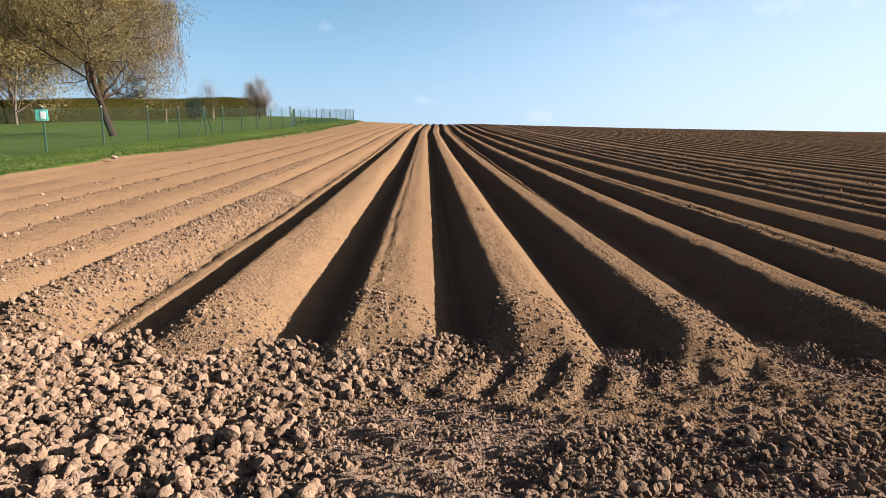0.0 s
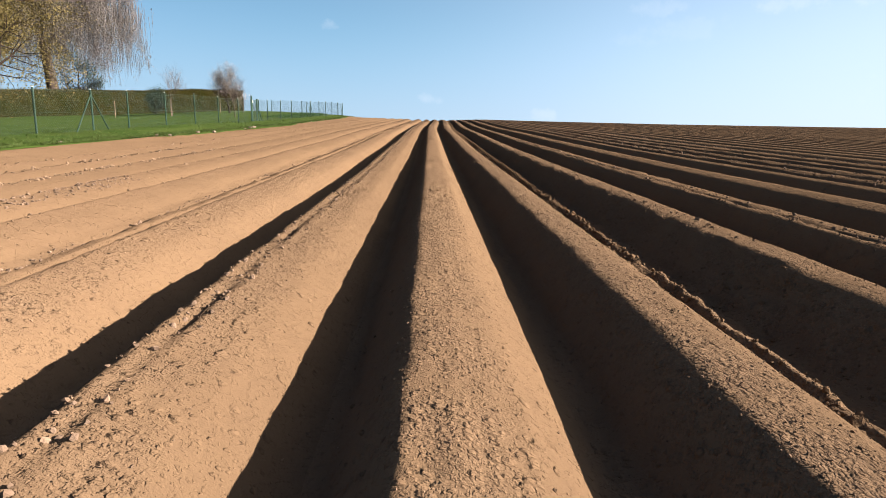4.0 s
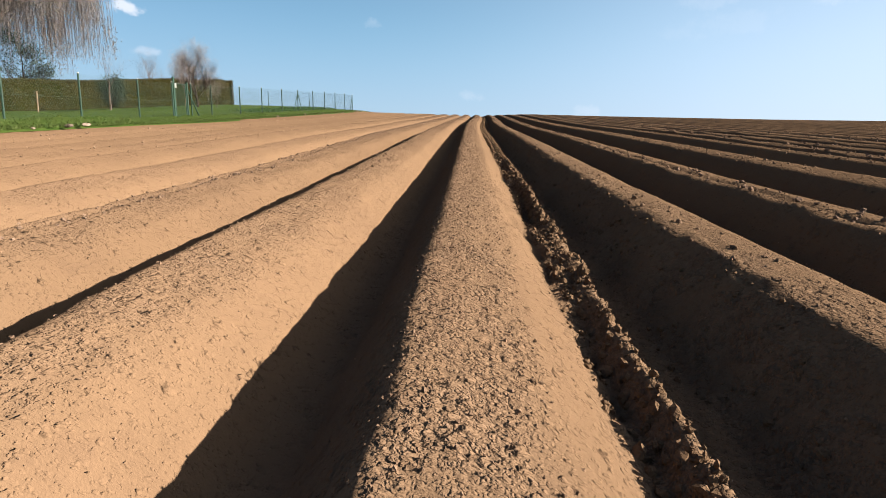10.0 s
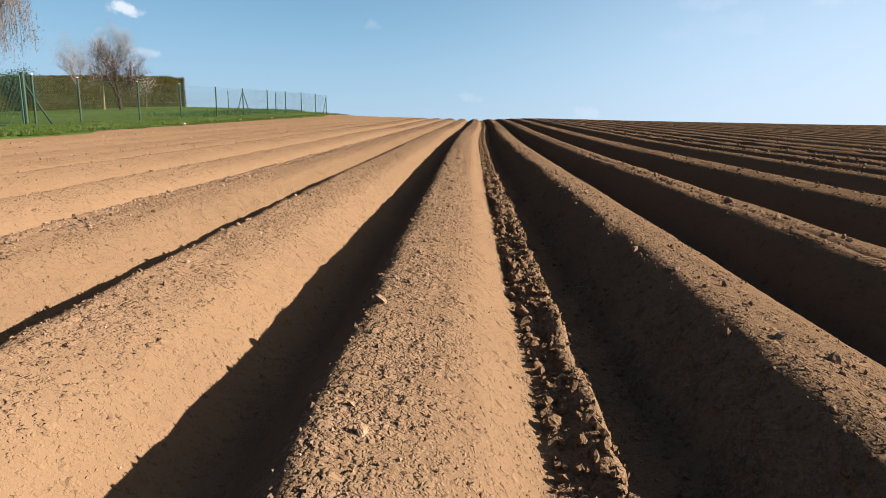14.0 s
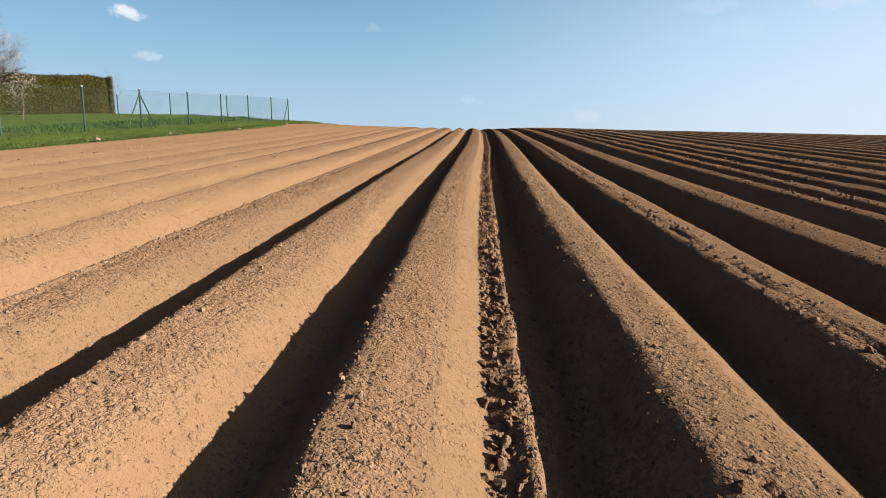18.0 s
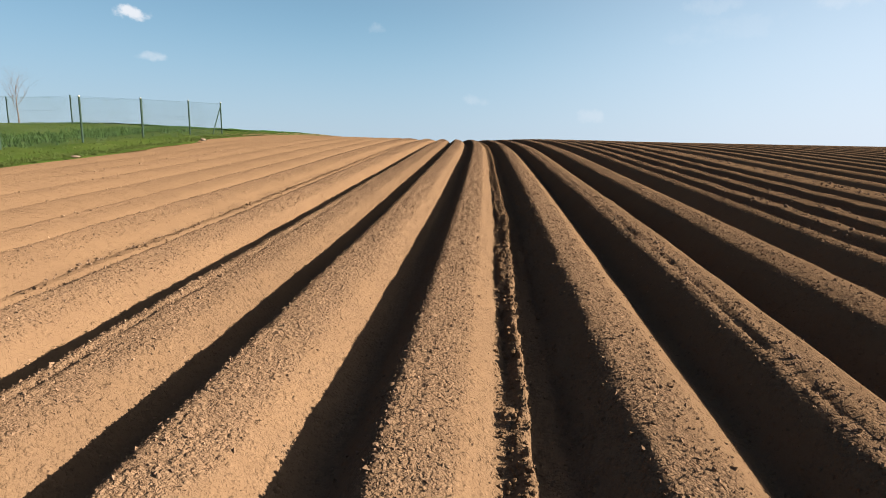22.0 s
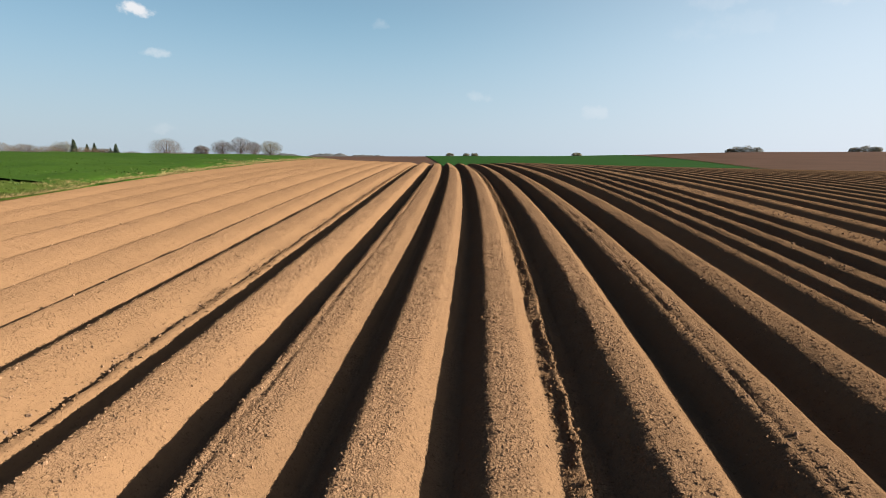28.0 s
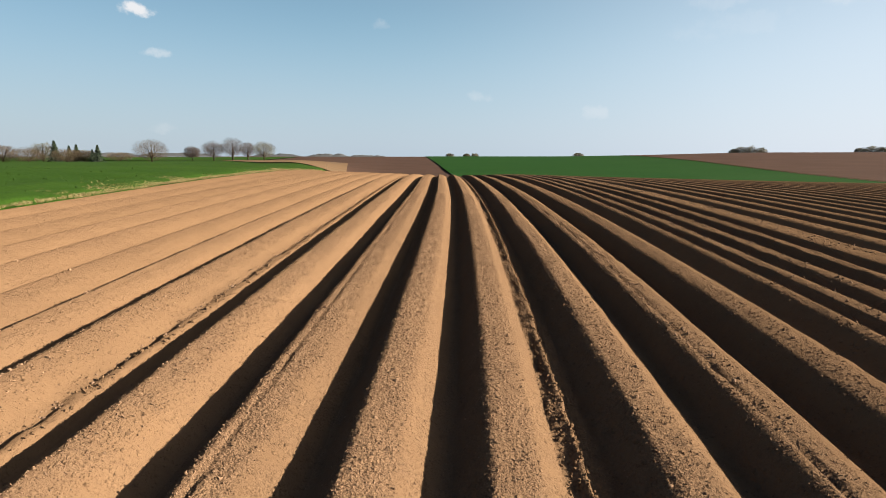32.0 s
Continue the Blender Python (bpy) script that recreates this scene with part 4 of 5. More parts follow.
def box(name, at, size, mat, bevel=0.004, turn=0.0):
    bm = bmesh.new()
    bmesh.ops.create_cube(bm, size=1.0, matrix=Matrix.Translation(at) @ Matrix.Rotation(turn, 4, "Z") @ Matrix.Diagonal((*size, 1)))
    bmesh.ops.bevel(bm, geom=bm.edges[:], offset=bevel, segments=1, affect="EDGES")
    return from_bm(name, bm, mat)


def height(x, y):
    return float(land(np.array([float(x)]), np.array([float(y)]))[0])


FENCE_Y = (8.0, 12.0, 17.0, 22.0, 30.0, 36.0, 47.4, 59.6)
FENCE_X = (-10.7, -10.4, -10.0, -9.65, -9.5, -9.45, -9.0, -8.56)
TALL = 1.15


def fence_at(y):
    x = float(curve(FENCE_Y, FENCE_X, np.array([float(y)]))[0])
    return Vector((x, y, height(x, y)))


POSTS = [8.1, 10.3, 12.58, 14.86, 17.2, 19.23, 21.35, 23.1, 25.5, 27.95, 30.4, 32.98, 34.95]
POSTS_FAR = [36.2, 37.7, 40.2, 42.5, 45.0, 47.36, 50.02, 52.4, 54.84, 57.4, 59.62]
BRACED = {21.35: 2, 47.36: 2, 59.62: -1}


def fence(posts, label):
    thing = empty("wire_fence", fence_at(posts[0]))
    for y in posts:
        p = fence_at(y)
        post = part("post", rod("post", p - Vector((0, 0, 0.15)), p + Vector((0, 0, TALL)), 0.024, M_POST), thing)
        part("post_cap", rod("post_cap", p + Vector((0, 0, TALL)), p + Vector((0, 0, TALL + 0.024)), 0.025, M_CAP), post)
        way = BRACED.get(y, 0)
        for side in ((1, -1) if way == 2 else (way,) if way else ()):
            foot = fence_at(y + 0.75 * side)
            part("brace", rod("brace", foot, p + Vector((0, 0, TALL - 0.12)), 0.018, M_POST), thing)
    for a, b in zip(posts[:-1], posts[1:]):
        p, q = fence_at(a), fence_at(b)
        out = Vector((0.03, 0, 0))
        runs = []
        span = q - p
        for h in (0.06, TALL * 0.5, TALL - 0.04):
            runs.append(([p + out + Vector((0, 0, h)), q + out + Vector((0, 0, h))], (0.0022, 0.0022)))
        across = max(2, round(span.length / 0.075))
        lean = (TALL - 0.1) / span.length
        for i in range(-across, across):
            for tip in (1, -1):
                s0, s1 = i / across, i / across + lean * 0.9
                if tip < 0:
                    s0, s1 = s1, s0
                lo, hi = 0.06, TALL - 0.04
                c0, c1 = max(0.0, min(1.0, s0)), max(0.0, min(1.0, s1))
                if abs(c1 - c0) < 0.01:
                    continue
                f0, f1 = (c0 - s0) / (s1 - s0), (c1 - s0) / (s1 - s0)
                runs.append(([p + span * c0 + out + Vector((0, 0, lo + (hi - lo) * f0)), p + span * c1 + out + Vector((0, 0, lo + (hi - lo) * f1))],
                             (0.0012, 0.0012)))
        part("wire_mesh", tubes("wire_mesh", runs, M_WIRE, 3, False), thing)
    return tagged(thing, label, "fence")


fence(POSTS, "green wire mesh fence on thin steel posts beside the lawn")
fence(POSTS_FAR, "green wire mesh fence with a braced end post")

# the gate between the two runs
gate = empty("garden_gate", fence_at(35.5))
for y, tall in ((35.05, 1.30), (35.93, 1.16)):
    p = fence_at(y)
    post = part("gate_post", rod("gate_post", p - Vector((0, 0, 0.15)), p + Vector((0, 0, tall)), 0.040, M_POST), gate)
    part("post_cap", rod("post_cap", p + Vector((0, 0, tall)), p + Vector((0, 0, tall + 0.02)), 0.043, M_POST), post)
part("brace", rod("brace", fence_at(36.75), fence_at(35.97) + Vector((0, 0, 0.95)), 0.022, M_POST), gate)
leaf = part("gate_leaf", rod("gate_leaf", fence_at(35.14) + Vector((0, 0, 0.08)), fence_at(35.14) + Vector((0, 0, 1.14)), 0.020, M_POST), gate)
part("gate_stile", rod("gate_stile", fence_at(35.84) + Vector((0, 0, 0.08)), fence_at(35.84) + Vector((0, 0, 1.12)), 0.020, M_POST), leaf)
for h in (0.09, 1.11):
    part("gate_rail", rod("gate_rail", fence_at(35.14) + Vector((0, 0, h)), fence_at(35.84) + Vector((0, 0, h)), 0.014, M_POST), leaf)
for i in range(1, 19):
    p = fence_at(35.14 + 0.7 * i / 19)
    part("gate_bar", rod("gate_bar", p + Vector((0, 0, 0.09)), p + Vector((0, 0, 1.11)), 0.0035, M_POST, 5), leaf)
part("lock_box", box("lock_box", fence_at(35.14) + Vector((0.02, 0, 1.05)), (0.05, 0.05, 0.14), M_CAP, 0.006), leaf)
tagged(gate, "narrow green steel garden gate in the fence", "gate")

# the far side of the enclosure
side = empty("wire_fence", Vector((-9.6, 60.6, height(-9.6, 60.6))))
corner = fence_at(59.62)
far = [corner + (Vector((-30.0, 66.0, 0)) - Vector((corner.x, corner.y, 0))) * t for t in (0.16, 0.32, 0.48, 0.64, 0.8)]
prev = corner
for p in far:
    p.z = height(p.x, p.y) + 0.03
    part("post", rod("post", p - Vector((0, 0, 0.15)), p + Vector((0, 0, TALL)), 0.024, M_POST), side)
    runs = []
    for i in range(40):
        s = i / 40
        runs.append(([prev.lerp(p, s) + Vector((0, 0, 0.06)), prev.lerp(p, min(1, s + 0.3)) + Vector((0, 0, TALL - 0.04))], (0.0012, 0.0012)))
        runs.append(([prev.lerp(p, min(1, s + 0.3)) + Vector((0, 0, 0.06)), prev.lerp(p, s) + Vector((0, 0, TALL - 0.04))], (0.0012, 0.0012)))
    for h in (0.06, TALL * 0.5, TALL - 0.04):
        runs.append(([prev + Vector((0, 0, h)), p + Vector((0, 0, h))], (0.0022, 0.0022)))
    part("wire_mesh", tubes("wire_mesh", runs, M_WIRE, 3, False), side)
    prev = p
tagged(side, "green wire mesh fence closing the back of the enclosure", "fence")

# a small notice on the fence
p = fence_at(12.58) + Vector((0.0, -0.05, TALL - 0.30))
notice = empty("fence_sign", p)


part("plate", box("plate", p + Vector((0, 0, 0.1)), (0.30, 0.012, 0.26), M_SIGN, 0.003), notice)
part("white_panel", box("white_panel", p + Vector((0.04, -0.009, 0.1)), (0.13, 0.006, 0.17), M_SIGNWHITE, 0.002), notice)
tagged(notice, "small pale green and white sign on the fence", "sign")

# ---------------------------------------------------------------- trees and hedge
def leaf_mesh(name, at, size, seed, mat, flat=0.0):
    """Loose leaves: folded four-cornered blades at the places given."""
    r = np.random.default_rng(seed)
    n = len(at)
    m = turns(r, n)
    shape = np.array([(-0.5, 0, 0), (0, -0.3, 0.12), (0.5, 0, 0), (0, 0.3, 0.12)])
    s = size * r.uniform(0.6, 1.4, n)
    verts = (np.einsum("nij,vj->nvi", m, shape) * s[:, None, None] + at[:, None, :]).reshape(-1, 3)
    faces = np.arange(n * 4).reshape(n, 4)
    return raw(name, verts, faces, mat)


def grow(r, p, d, length, radius, level, runs, tips, fork=4, wide=0.8, lift=0.08):
    """A limb with side limbs: adds its run of points and the places of its twig ends."""
    count = 5 if level else 2
    points, radii = [p], [radius]
    for i in range(count):
        d = (d + Vector((r.gauss(0, 0.13), r.gauss(0, 0.13), r.gauss(0, 0.10) + lift))).normalized()
        p = p + d * (length / count)
        points.append(p)
        radii.append(radius * (1 - 0.62 * (i + 1) / count))
        if level and i:
            for _ in range(fork if i > 1 else fork - 1):
                turn = d.orthogonal()
                turn.rotate(Matrix.Rotation(r.uniform(0, 6.283), 3, d))
                way = (d * r.uniform(0.5, 1.0) + turn.normalized() * wide * r.uniform(0.6, 1.2)).normalized()
                grow(r, p, way, length * r.uniform(0.38, 0.62), radii[-1] * 0.6, level - 1, runs, tips, fork - (level > 1), wide, lift)
        if not level:
            tips.append(p)
    runs.append((points, radii))


def tree(at, tall, thick, seed, lean, bark, leaf, leaf_size, per, label, fork=3, wide=0.8, level=3, droop=0, category="tree", name="tree", lift=0.08, low=0.34, spread_leaf=0.12):
    """A tree with trunk, limbs, twigs and leaves, each a part of its own."""
    r = random.Random(seed)
    base = Vector((at[0], at[1], height(*at) - 0.05))
    thing = empty(name, base)
    limbs, tips, main = [], [], []
    p, d = base, Vector((lean[0], lean[1], 1)).normalized()
    points, radii = [p], [thick]
    steps = 8
    for i in range(steps):
        p = p + d * tall * 0.78 / steps
        d = (d + Vector((r.gauss(0, 0.07), r.gauss(0, 0.07), 0.08))).normalized()
        points.append(p)
        radii.append(thick * (1 - 0.8 * (i + 1) / steps) * (0.9 if i else 1))
        if (i + 1) / steps >= low:
            for _ in range(fork):
                turn = d.orthogonal()
                turn.rotate(Matrix.Rotation(r.uniform(0, 6.283), 3, d))
                way = (d * r.uniform(0.35, 0.9) + turn.normalized() * wide).normalized()
                runs = []
                limbs.append(runs)
                grow(r, p, way, tall * r.uniform(0.30, 0.44) * (1.15 - 0.5 * i / steps), radii[-1] * 0.55, level - 1, runs, tips, fork, wide, lift)
    main.append((points, radii))
    part("trunk", tubes("trunk", main, bark, 9), thing)
    for runs in limbs:
        part("limb", tubes("limb", runs, bark, 3), thing)
    rr = np.random.default_rng(seed)
    tips = np.array([t[:] for t in tips])
    if droop:
        # bunches of long hanging twigs under a dome
        strands, hang = [], []
        reach, top = droop
        for _ in range(230):
            a, out = rr.uniform(0, 6.283), reach * rr.uniform(0.03, 1.0) ** 0.5 * rr.uniform(0.85, 1.05)
            crown_top = top - (top * 0.42) * (out / reach) ** 2 + rr.normal(0, 0.9) - abs(rr.normal(0, 2.6))
            low_end = 2.0 + 2.0 * (out / reach) ** 4 + abs(rr.normal(0, 1.8))
            for _ in range(20):
                q = base + Vector((math.cos(a) * out + rr.normal(0, 0.34), math.sin(a) * out + rr.normal(0, 0.34), crown_top - abs(rr.normal(0, 1.0))))
                long = max(0.8, (q.z - base.z - low_end) * rr.uniform(0.45, 1.0))
                pts, sway = [q], Vector((rr.normal(0, 0.05), rr.normal(0, 0.05), 0))
                for j in range(4):
                    q = q + Vector((0, 0, -long / 4)) + sway * long * 0.25
                    sway = sway * 0.6
                    pts.append(q)
                    hang.extend([pts[-2].lerp(q, rr.uniform(0, 1)) for _ in range(per)])
                strands.append((pts, [0.014, 0.012, 0.010, 0.008, 0.005]))
        part("hanging_growth", tubes("hanging_growth", strands, M_TWIG, 3), thing, kind="stuff")
        cloud = np.array([h[:] for h in hang]) + rr.normal(0, 0.15, (len(hang), 3))
    else:
        cloud = np.repeat(tips, per, 0) + rr.normal(0, spread_leaf, (len(tips) * per, 3))
    if leaf:
        part("crown", leaf_mesh("crown", cloud, leaf_size, seed, leaf), thing)
    return tagged(thing, label, category)


tree((-14.27, 23.5), 8.6, 0.16, 3, (-0.36, 0.05), M_BARK, M_BUD, 0.062, 24, "tree with a dark leaning trunk and olive-yellow budding leaves", 3, 0.9, 3, 0, lift=0.04, low=0.25, spread_leaf=0.17)
tree((-29.6, 52.4), 17.0, 0.50, 5, (0.02, 0.0), M_GREYBARK, M_WILLOW, 0.075, 6, "tall weeping tree with pale hanging twigs behind the hedge", 3, 1.0, 2, (6.7, 17.2), low=0.28)
tree((-31.9, 44.0), 10.5, 0.10, 8, (-0.04, 0.0), M_GREYBARK, M_BUD, 0.15, 10, "slender pale tree with yellowish spring leaves", 3, 0.85, 3, 0, low=0.12, lift=0.02, spread_leaf=0.6)
tree((-33.3, 46.0), 8.5, 0.07, 19, (0.05, 0.0), M_GREYBARK, M_BUD, 0.15, 9, "thin pale tree with yellowish spring leaves", 3, 0.8, 3, 0, low=0.16, spread_leaf=0.4)
tree((-41.5, 58.0), 15.0, 0.20, 9, (0.0, 0.0), M_GREYBARK, M_BUD, 0.13, 11, "tall pale tree with yellowish spring leaves", 3, 0.85, 3, 0, low=0.14, spread_leaf=0.55)
tree((-15.25, 49.3), 3.15, 0.08, 12, (0.0, 0.0), M_BARK, M_BLOSSOM, 0.034, 1, "small garden tree with dark twigs and pale blossom", 4, 0.80, 3, 0, lift=0.12, low=0.24, spread_leaf=0.07)
tree((-12.8, 42.8), 2.3, 0.035, 47, (0.06, 0.0), M_GREYBARK, M_BLOSSOM, 0.018, 1, "slim garden tree with a pale trunk and thin twigs", 3, 0.5, 3, 0, lift=0.14, low=0.45)
tree((-22.6, 58.0), 3.6, 0.05, 14, (0.0, 0.0), M_GREYBARK, None, 0.03, 1, "bare grey tree behind the hedge", 3, 0.6, 3, 0, lift=0.14, low=0.3)
tree((-17.4, 44.6), 2.9, 0.035, 15, (0.0, 0.0), M_GREYBARK, M_BLOSSOM, 0.025, 1, "thin sapling in front of the hedge", 2, 0.5, 3, 0, lift=0.14, low=0.4)
tree((-21.0, 66.0), 2.7, 0.04, 16, (0.0, 0.0), M_GREYBARK, None, 0.03, 1, "bare thin sapling beyond the hedge", 2, 0.5, 3, 0, lift=0.14, low=0.3)
tree((-27.8, 53.0), 4.3, 0.10, 17, (0.0, 0.0), M_BARK, M_FIR, 0.10, 1, "dark twiggy shrub behind the hedge", 3, 0.8, 3, 0, low=0.12, category="shrub", name="shrub")

tree((-21.4, 51.2), 1.9, 0.05, 18, (0.0, 0.0), M_BARK, M_FIR, 0.07, 5, "round dark green garden bush before the hedge", 4, 0.9, 2, 0, low=0.08, category="shrub", name="shrub", spread_leaf=0.16)

tree((-14.5, 50.0), 1.5, 0.030, 41, (0.12, 0.0), M_GREYBARK, M_BLOSSOM, 0.040, 1, "thin shrub with pale flowers on its upper twigs beside the hedge", 2, 1.0, 3, 0, low=0.5, category="shrub", name="shrub", spread_leaf=0.10)
# stakes beside the young trees
for x, y in ((-21.0, 44.5), (-17.5, 44.7), (-15.8, 49.0)):
    z = height(x, y)
    stake = new("tree_stake", rod("tree_stake", (x, y, z - 0.1), (x + 0.02, y, z + 1.15), 0.03, M_WOOD))
    tagged(stake, "pale wooden stake beside a young tree", "stake", group="tree stakes")


# clipped hedge
def hedge(corner, way, long, deep, tall, label):
    """A hedge that runs from its corner along way, its clipped face on the near side."""
    thing = empty("hedge", Vector((*corner, height(*corner))))
    r = np.random.default_rng(31)
    d = np.array(way) / np.hypot(*way)
    back = np.array((-d[1], d[0])) if d[0] > 0 else np.array((d[1], -d[0]))
    keys = np.array([0, 0.2, 0.36, 0.42, 0.48, 0.62, 0.72, 1.0])
    out = np.array([0.0, -0.02, 0.02, 0.06, 0.20, deep - 0.16, deep, deep])
    up = np.array([0.0, tall * 0.5, tall * 0.88, tall * 0.96, tall, tall, tall * 0.9, 0.0])

    def skin(s, t):
        e = step(-0.01, 0.3, s)
        across, z = np.interp(t, keys, out), np.interp(t, keys, up)
        across = deep / 2 + (across - deep / 2) * (0.45 + 0.55 * e) + 0.06 * layers(s * 1.2, z * 1.2 + t * 4, 33)
        z = z * (0.93 + 0.07 * step(0, 0.9, s)) + (0.05 * layers(s * 0.7, t * 5, 34) + 0.08 * bumps(s * 0.23, t * 0, 36)) * (z > 0.3)
        x, y = corner[0] + d[0] * s + back[0] * across, corner[1] + d[1] * s + back[1] * across
        return x, y, land(corner[0] + d[0] * s, corner[1] + d[1] * s) + z

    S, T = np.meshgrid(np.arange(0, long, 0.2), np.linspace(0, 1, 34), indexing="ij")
    # closed sheet behind the leaves, its dark colour standing in for shade between them
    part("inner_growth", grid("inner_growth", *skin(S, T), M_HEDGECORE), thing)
    n = 80000
    s = long * r.beta(1.0, 1.5, n)
    t = np.where(r.uniform(0, 1, n) < 0.85, r.uniform(0, 0.6, n), r.uniform(0, 1, n))
    at = np.stack(skin(s, t), -1) + r.normal(0, 0.035, (n, 3))
    m = 5000
    ey, ez = r.uniform(0.05, deep - 0.05, m), r.uniform(0, tall * 0.95, m)
    end = np.stack([corner[0] + back[0] * ey, corner[1] + back[1] * ey, height(*corner) + ez], -1) + r.normal(0, 0.06, (m, 3))
    part("leaves", leaf_mesh("leaves", np.concatenate([at, end]), 0.075, 35, M_HEDGE), thing)
    return tagged(thing, label, "hedge")


hedge((-17.5, 60.0), (-12.0, -10.0), 40.0, 1.4, 1.95, "long clipped green hedge with a flat top")

# ---------------------------------------------------------------- far land
def sight(px_left, d):
    """A place d metres from the outlook, at so many degrees left of the rows."""
    a = radians(px_left)
    return TOP.x - math.sin(a) * d, TOP.y + math.cos(a) * d


def far_tree(left, d, tall, wide, seed, leaf, label, count=900, size=0.5, low=0.3, name="tree", category="tree"):
    x, y = sight(left, d)
    base = Vector((x, y, height(x, y)))
    thing = empty(name, base)
    r = random.Random(seed)
    limbs = []
    tips = []
    for i in range(11):
        a = r.uniform(0, 6.283)
        out = wide * r.uniform(0.3, 0.95)
        p0 = base + Vector((0, 0, tall * r.uniform(low * 0.8, low + 0.2)))
        p1 = base + Vector((math.cos(a) * out * 0.6, math.sin(a) * out * 0.6, tall * r.uniform(low + 0.15, 0.75)))
        p2 = base + Vector((math.cos(a) * out, math.sin(a) * out, tall * r.uniform(low + 0.2, 0.92)))
        limbs.append(([p0, p1, p2], (tall * 0.016, tall * 0.010, tall * 0.004)))
    part("trunk", tubes("trunk", [([base - Vector((0, 0, 0.3)), base + Vector((0, 0, tall * 0.3)), base + Vector((0.1, 0, tall * 0.85))], (tall * 0.032, tall * 0.025, tall * 0.008))], M_BARK, 7), thing)
    for limb in limbs:
        part("limb", tubes("limb", [limb], M_BARK, 4), thing)
    rr = np.random.default_rng(seed)
    way = rr.normal(0, 1, (count, 3))
    way /= np.linalg.norm(way, axis=1, keepdims=True)
    mid = tall * (low + 1) / 2
    reach = 0.35 + 0.65 * rr.uniform(0, 1, count) ** 0.6
    lobes = 1 + 0.16 * bumps(way[:, 0] * 2.4 + seed, way[:, 1] * 2.4 + way[:, 2] * 2, seed)
    at = way * (reach * lobes)[:, None] * np.array([wide, wide, tall * (1 - low) / 2]) + np.array(base[:]) + np.array([0, 0, mid])
    part("crown", leaf_mesh("crown", at, size, seed, leaf), thing)
    return tagged(thing, label, category)


def fir(left, d, tall, seed):
    x, y = sight(left, d)
    base = Vector((x, y, height(x, y)))
    thing = empty("fir_tree", base)
    part("trunk", tubes("trunk", [([base - Vector((0, 0, 0.3)), base + Vector((0, 0, tall))], (tall * 0.025, tall * 0.004))], M_BARK, 6), thing)
    r = np.random.default_rng(seed)
    n = 900
    h = r.uniform(0.06, 1, n)
    a = r.uniform(0, 6.283, n)
    tier = 0.75 + 0.25 * np.sin(h * 40)
    out = (1 - h) * tall * 0.46 * tier * r.uniform(0.4, 1, n)
    at = np.stack([np.cos(a) * out, np.sin(a) * out, h * tall - 0.05 * out], -1) + np.array(base[:])
    part("needles", leaf_mesh("needles", at, tall * 0.11, seed, M_FIR), thing)
    return tagged(thing, "dark green fir tree behind the wheat field", "tree", group="far firs")


for left, d, tall, wide, seed, leaf, words in ((39.8, 190, 4.6, 3.6, 301, M_FARBUSH, "reddish-brown scrub on the edge of the wheat"), (38.2, 185, 3.8, 4.2, 302, M_FARBUSH, "yellowish scrub on the edge of the wheat"),
                                               (37.2, 195, 5.4, 3.2, 303, M_FAROLIVE, "yellow-green bush in the scrub"), (35.6, 180, 3.4, 4.0, 304, M_FARBUSH, "yellowish scrub on the edge of the wheat"),
                                               (34.4, 180, 3.2, 3.0, 305, M_FARBUSH, "low brown scrub on the edge of the wheat"), (29.4, 175, 6.0, 4.4, 306, M_FARBUSH, "round brownish bush standing in the wheat"),
                                               (41.5, 185, 4.4, 4.0, 307, M_FARBUSH, "low brown scrub on the edge of the wheat"), (31.8, 260, 3.4, 5.0, 309, M_FARBUSH, "low brown scrub behind the wheat")):
    far_tree(left, d, tall, wide, seed, leaf, words, 6500, 0.15, 0.04, "bush", "bush")
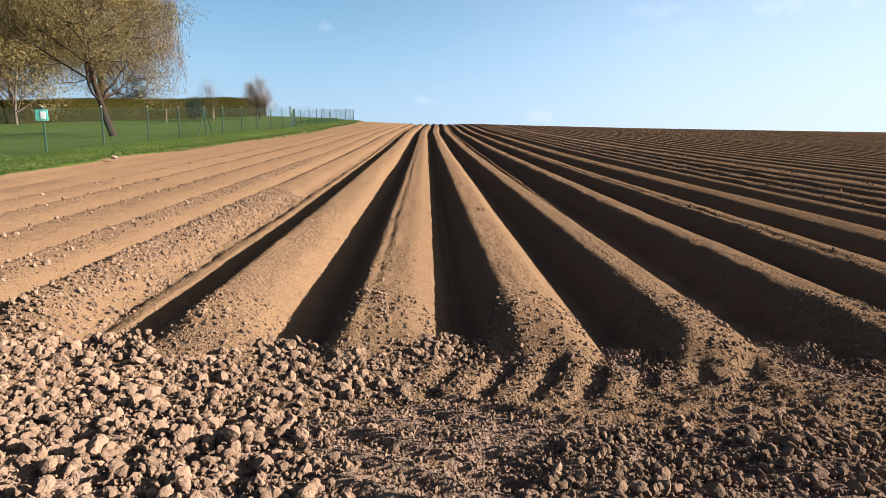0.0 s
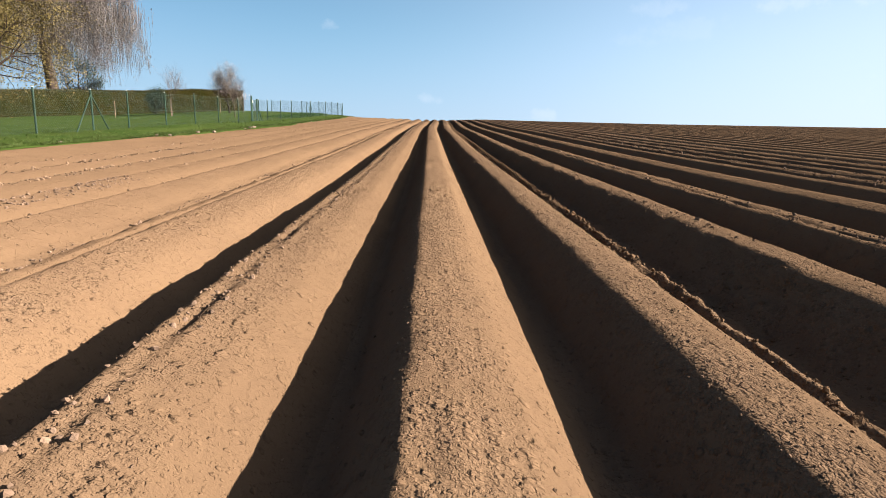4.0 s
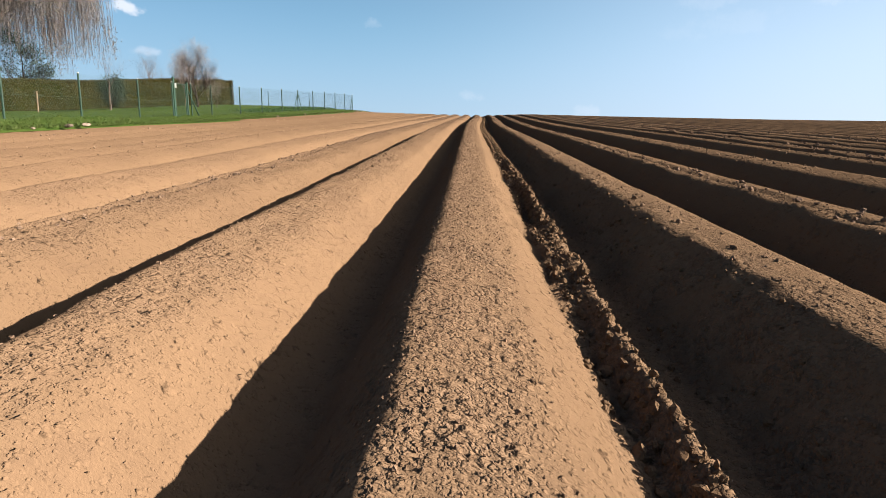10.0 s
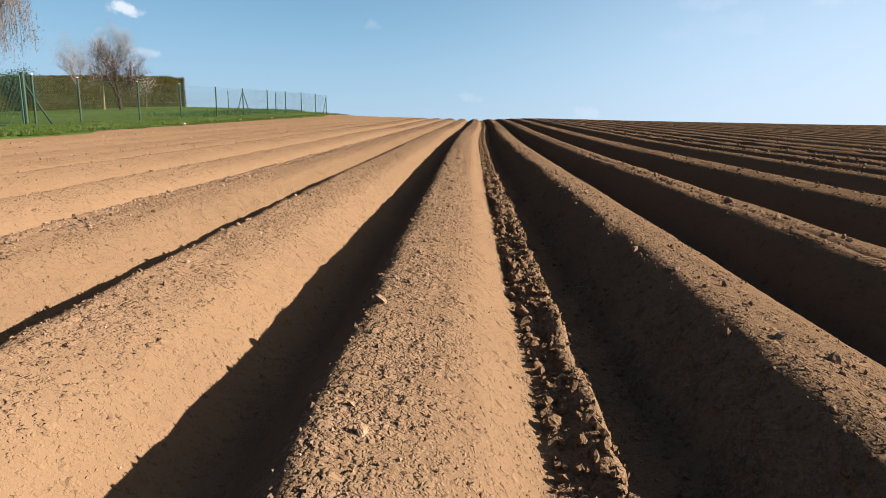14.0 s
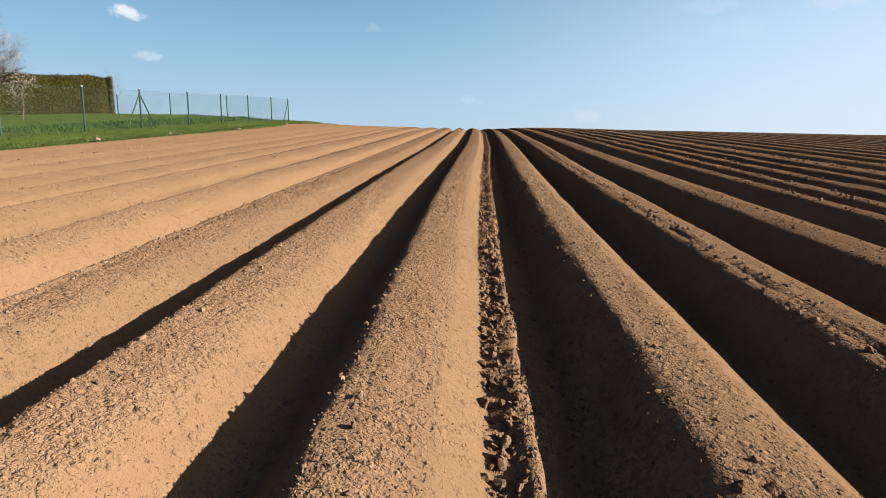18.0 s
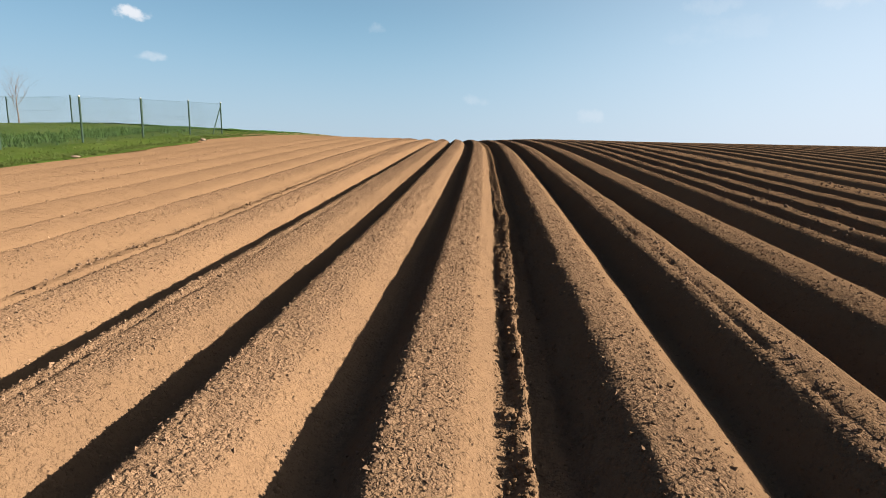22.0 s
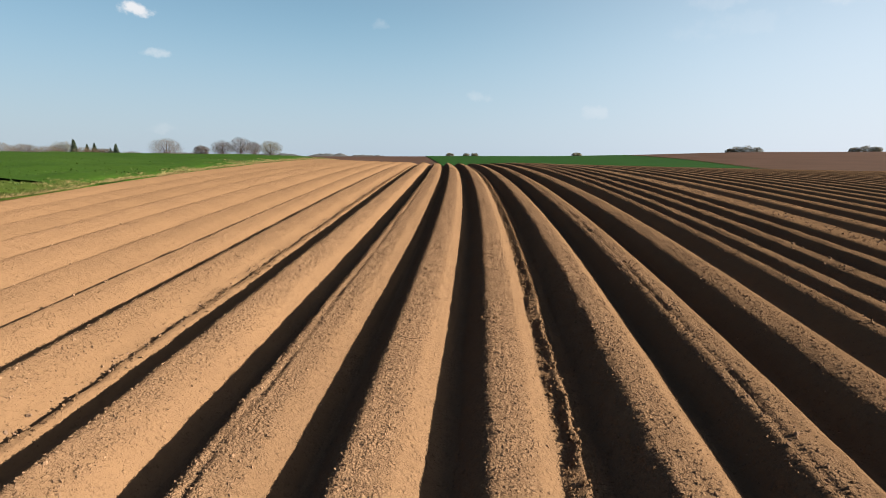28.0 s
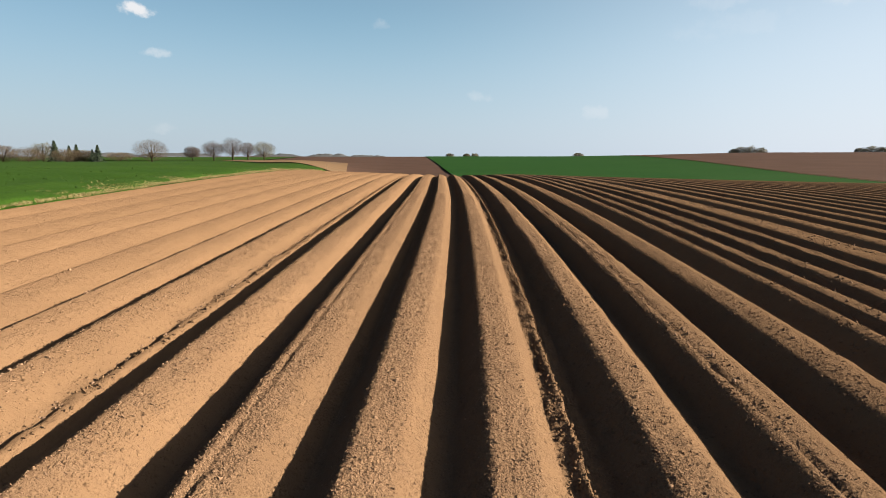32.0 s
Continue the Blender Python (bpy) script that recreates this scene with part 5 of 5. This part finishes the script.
for left, d, tall, wide, seed, leaf in ((26.15, 240, 5.4, 3.0, 311, M_FARLEAF), (24.4, 230, 7.0, 4.0, 312, M_FARLEAF), (22.8, 230, 8.2, 4.1, 313, M_FARLEAF),
                                        (21.5, 270, 8.0, 3.4, 314, M_FARLEAF), (20.1, 230, 7.0, 4.2, 315, M_FAROLIVE)):
    far_tree(left, d, tall, wide, seed, leaf, "round field tree with thin spring foliage", 11000, 0.14, 0.2)
for left, d, tall, seed in ((36.4, 190, 5.6, 321), (35.4, 195, 4.4, 322), (34.9, 190, 4.6, 323), (33.4, 175, 4.2, 324), (33.8, 178, 3.2, 325)):
    fir(left, d, tall, seed)
for left, d, tall, wide, seed in ((2.8, 700, 4.0, 5.0, 331), (1.2, 720, 3.6, 4.5, 332), (0.4, 720, 3.8, 4.5, 333), (-9.3, 690, 4.0, 6.0, 334),
                                  (-22.5, 690, 4.2, 5.5, 335), (-23.0, 690, 6.2, 6.0, 336), (-23.7, 690, 7.0, 6.5, 337), (-24.5, 690, 5.0, 6.0, 338),
                                  (-31.4, 690, 4.4, 5.5, 339), (-32.1, 690, 6.2, 6.0, 340), (-32.8, 690, 5.0, 5.5, 341)):
    far_tree(left, d, tall, wide, seed, M_FAROLIVE, "distant rounded bush on the skyline", 1100, 0.9, -0.5, "bush", "bush")

# woods behind everything, the distance haze put into their bluish colour
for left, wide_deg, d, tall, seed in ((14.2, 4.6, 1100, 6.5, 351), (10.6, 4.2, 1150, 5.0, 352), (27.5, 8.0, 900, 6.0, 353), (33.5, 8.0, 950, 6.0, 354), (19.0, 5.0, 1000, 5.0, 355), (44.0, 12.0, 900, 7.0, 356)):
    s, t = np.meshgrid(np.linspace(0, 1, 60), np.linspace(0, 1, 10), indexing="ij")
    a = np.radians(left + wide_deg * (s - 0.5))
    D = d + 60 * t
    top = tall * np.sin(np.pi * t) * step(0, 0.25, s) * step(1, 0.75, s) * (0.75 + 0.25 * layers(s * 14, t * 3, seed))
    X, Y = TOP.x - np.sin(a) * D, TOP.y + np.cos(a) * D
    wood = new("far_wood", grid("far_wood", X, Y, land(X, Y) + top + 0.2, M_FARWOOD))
    tagged(wood, "wood on the horizon, tinted bluish for haze", "wood", kind="stuff")

# the marker post
x, y = sight(14.5, 95)
z = height(x, y)
pole = new("marker_post", rod("marker_post", (x, y, z - 0.1), (x, y, z + 1.0), 0.025, M_WOOD))
tagged(pole, "thin pale marker post at the field edge", "post")
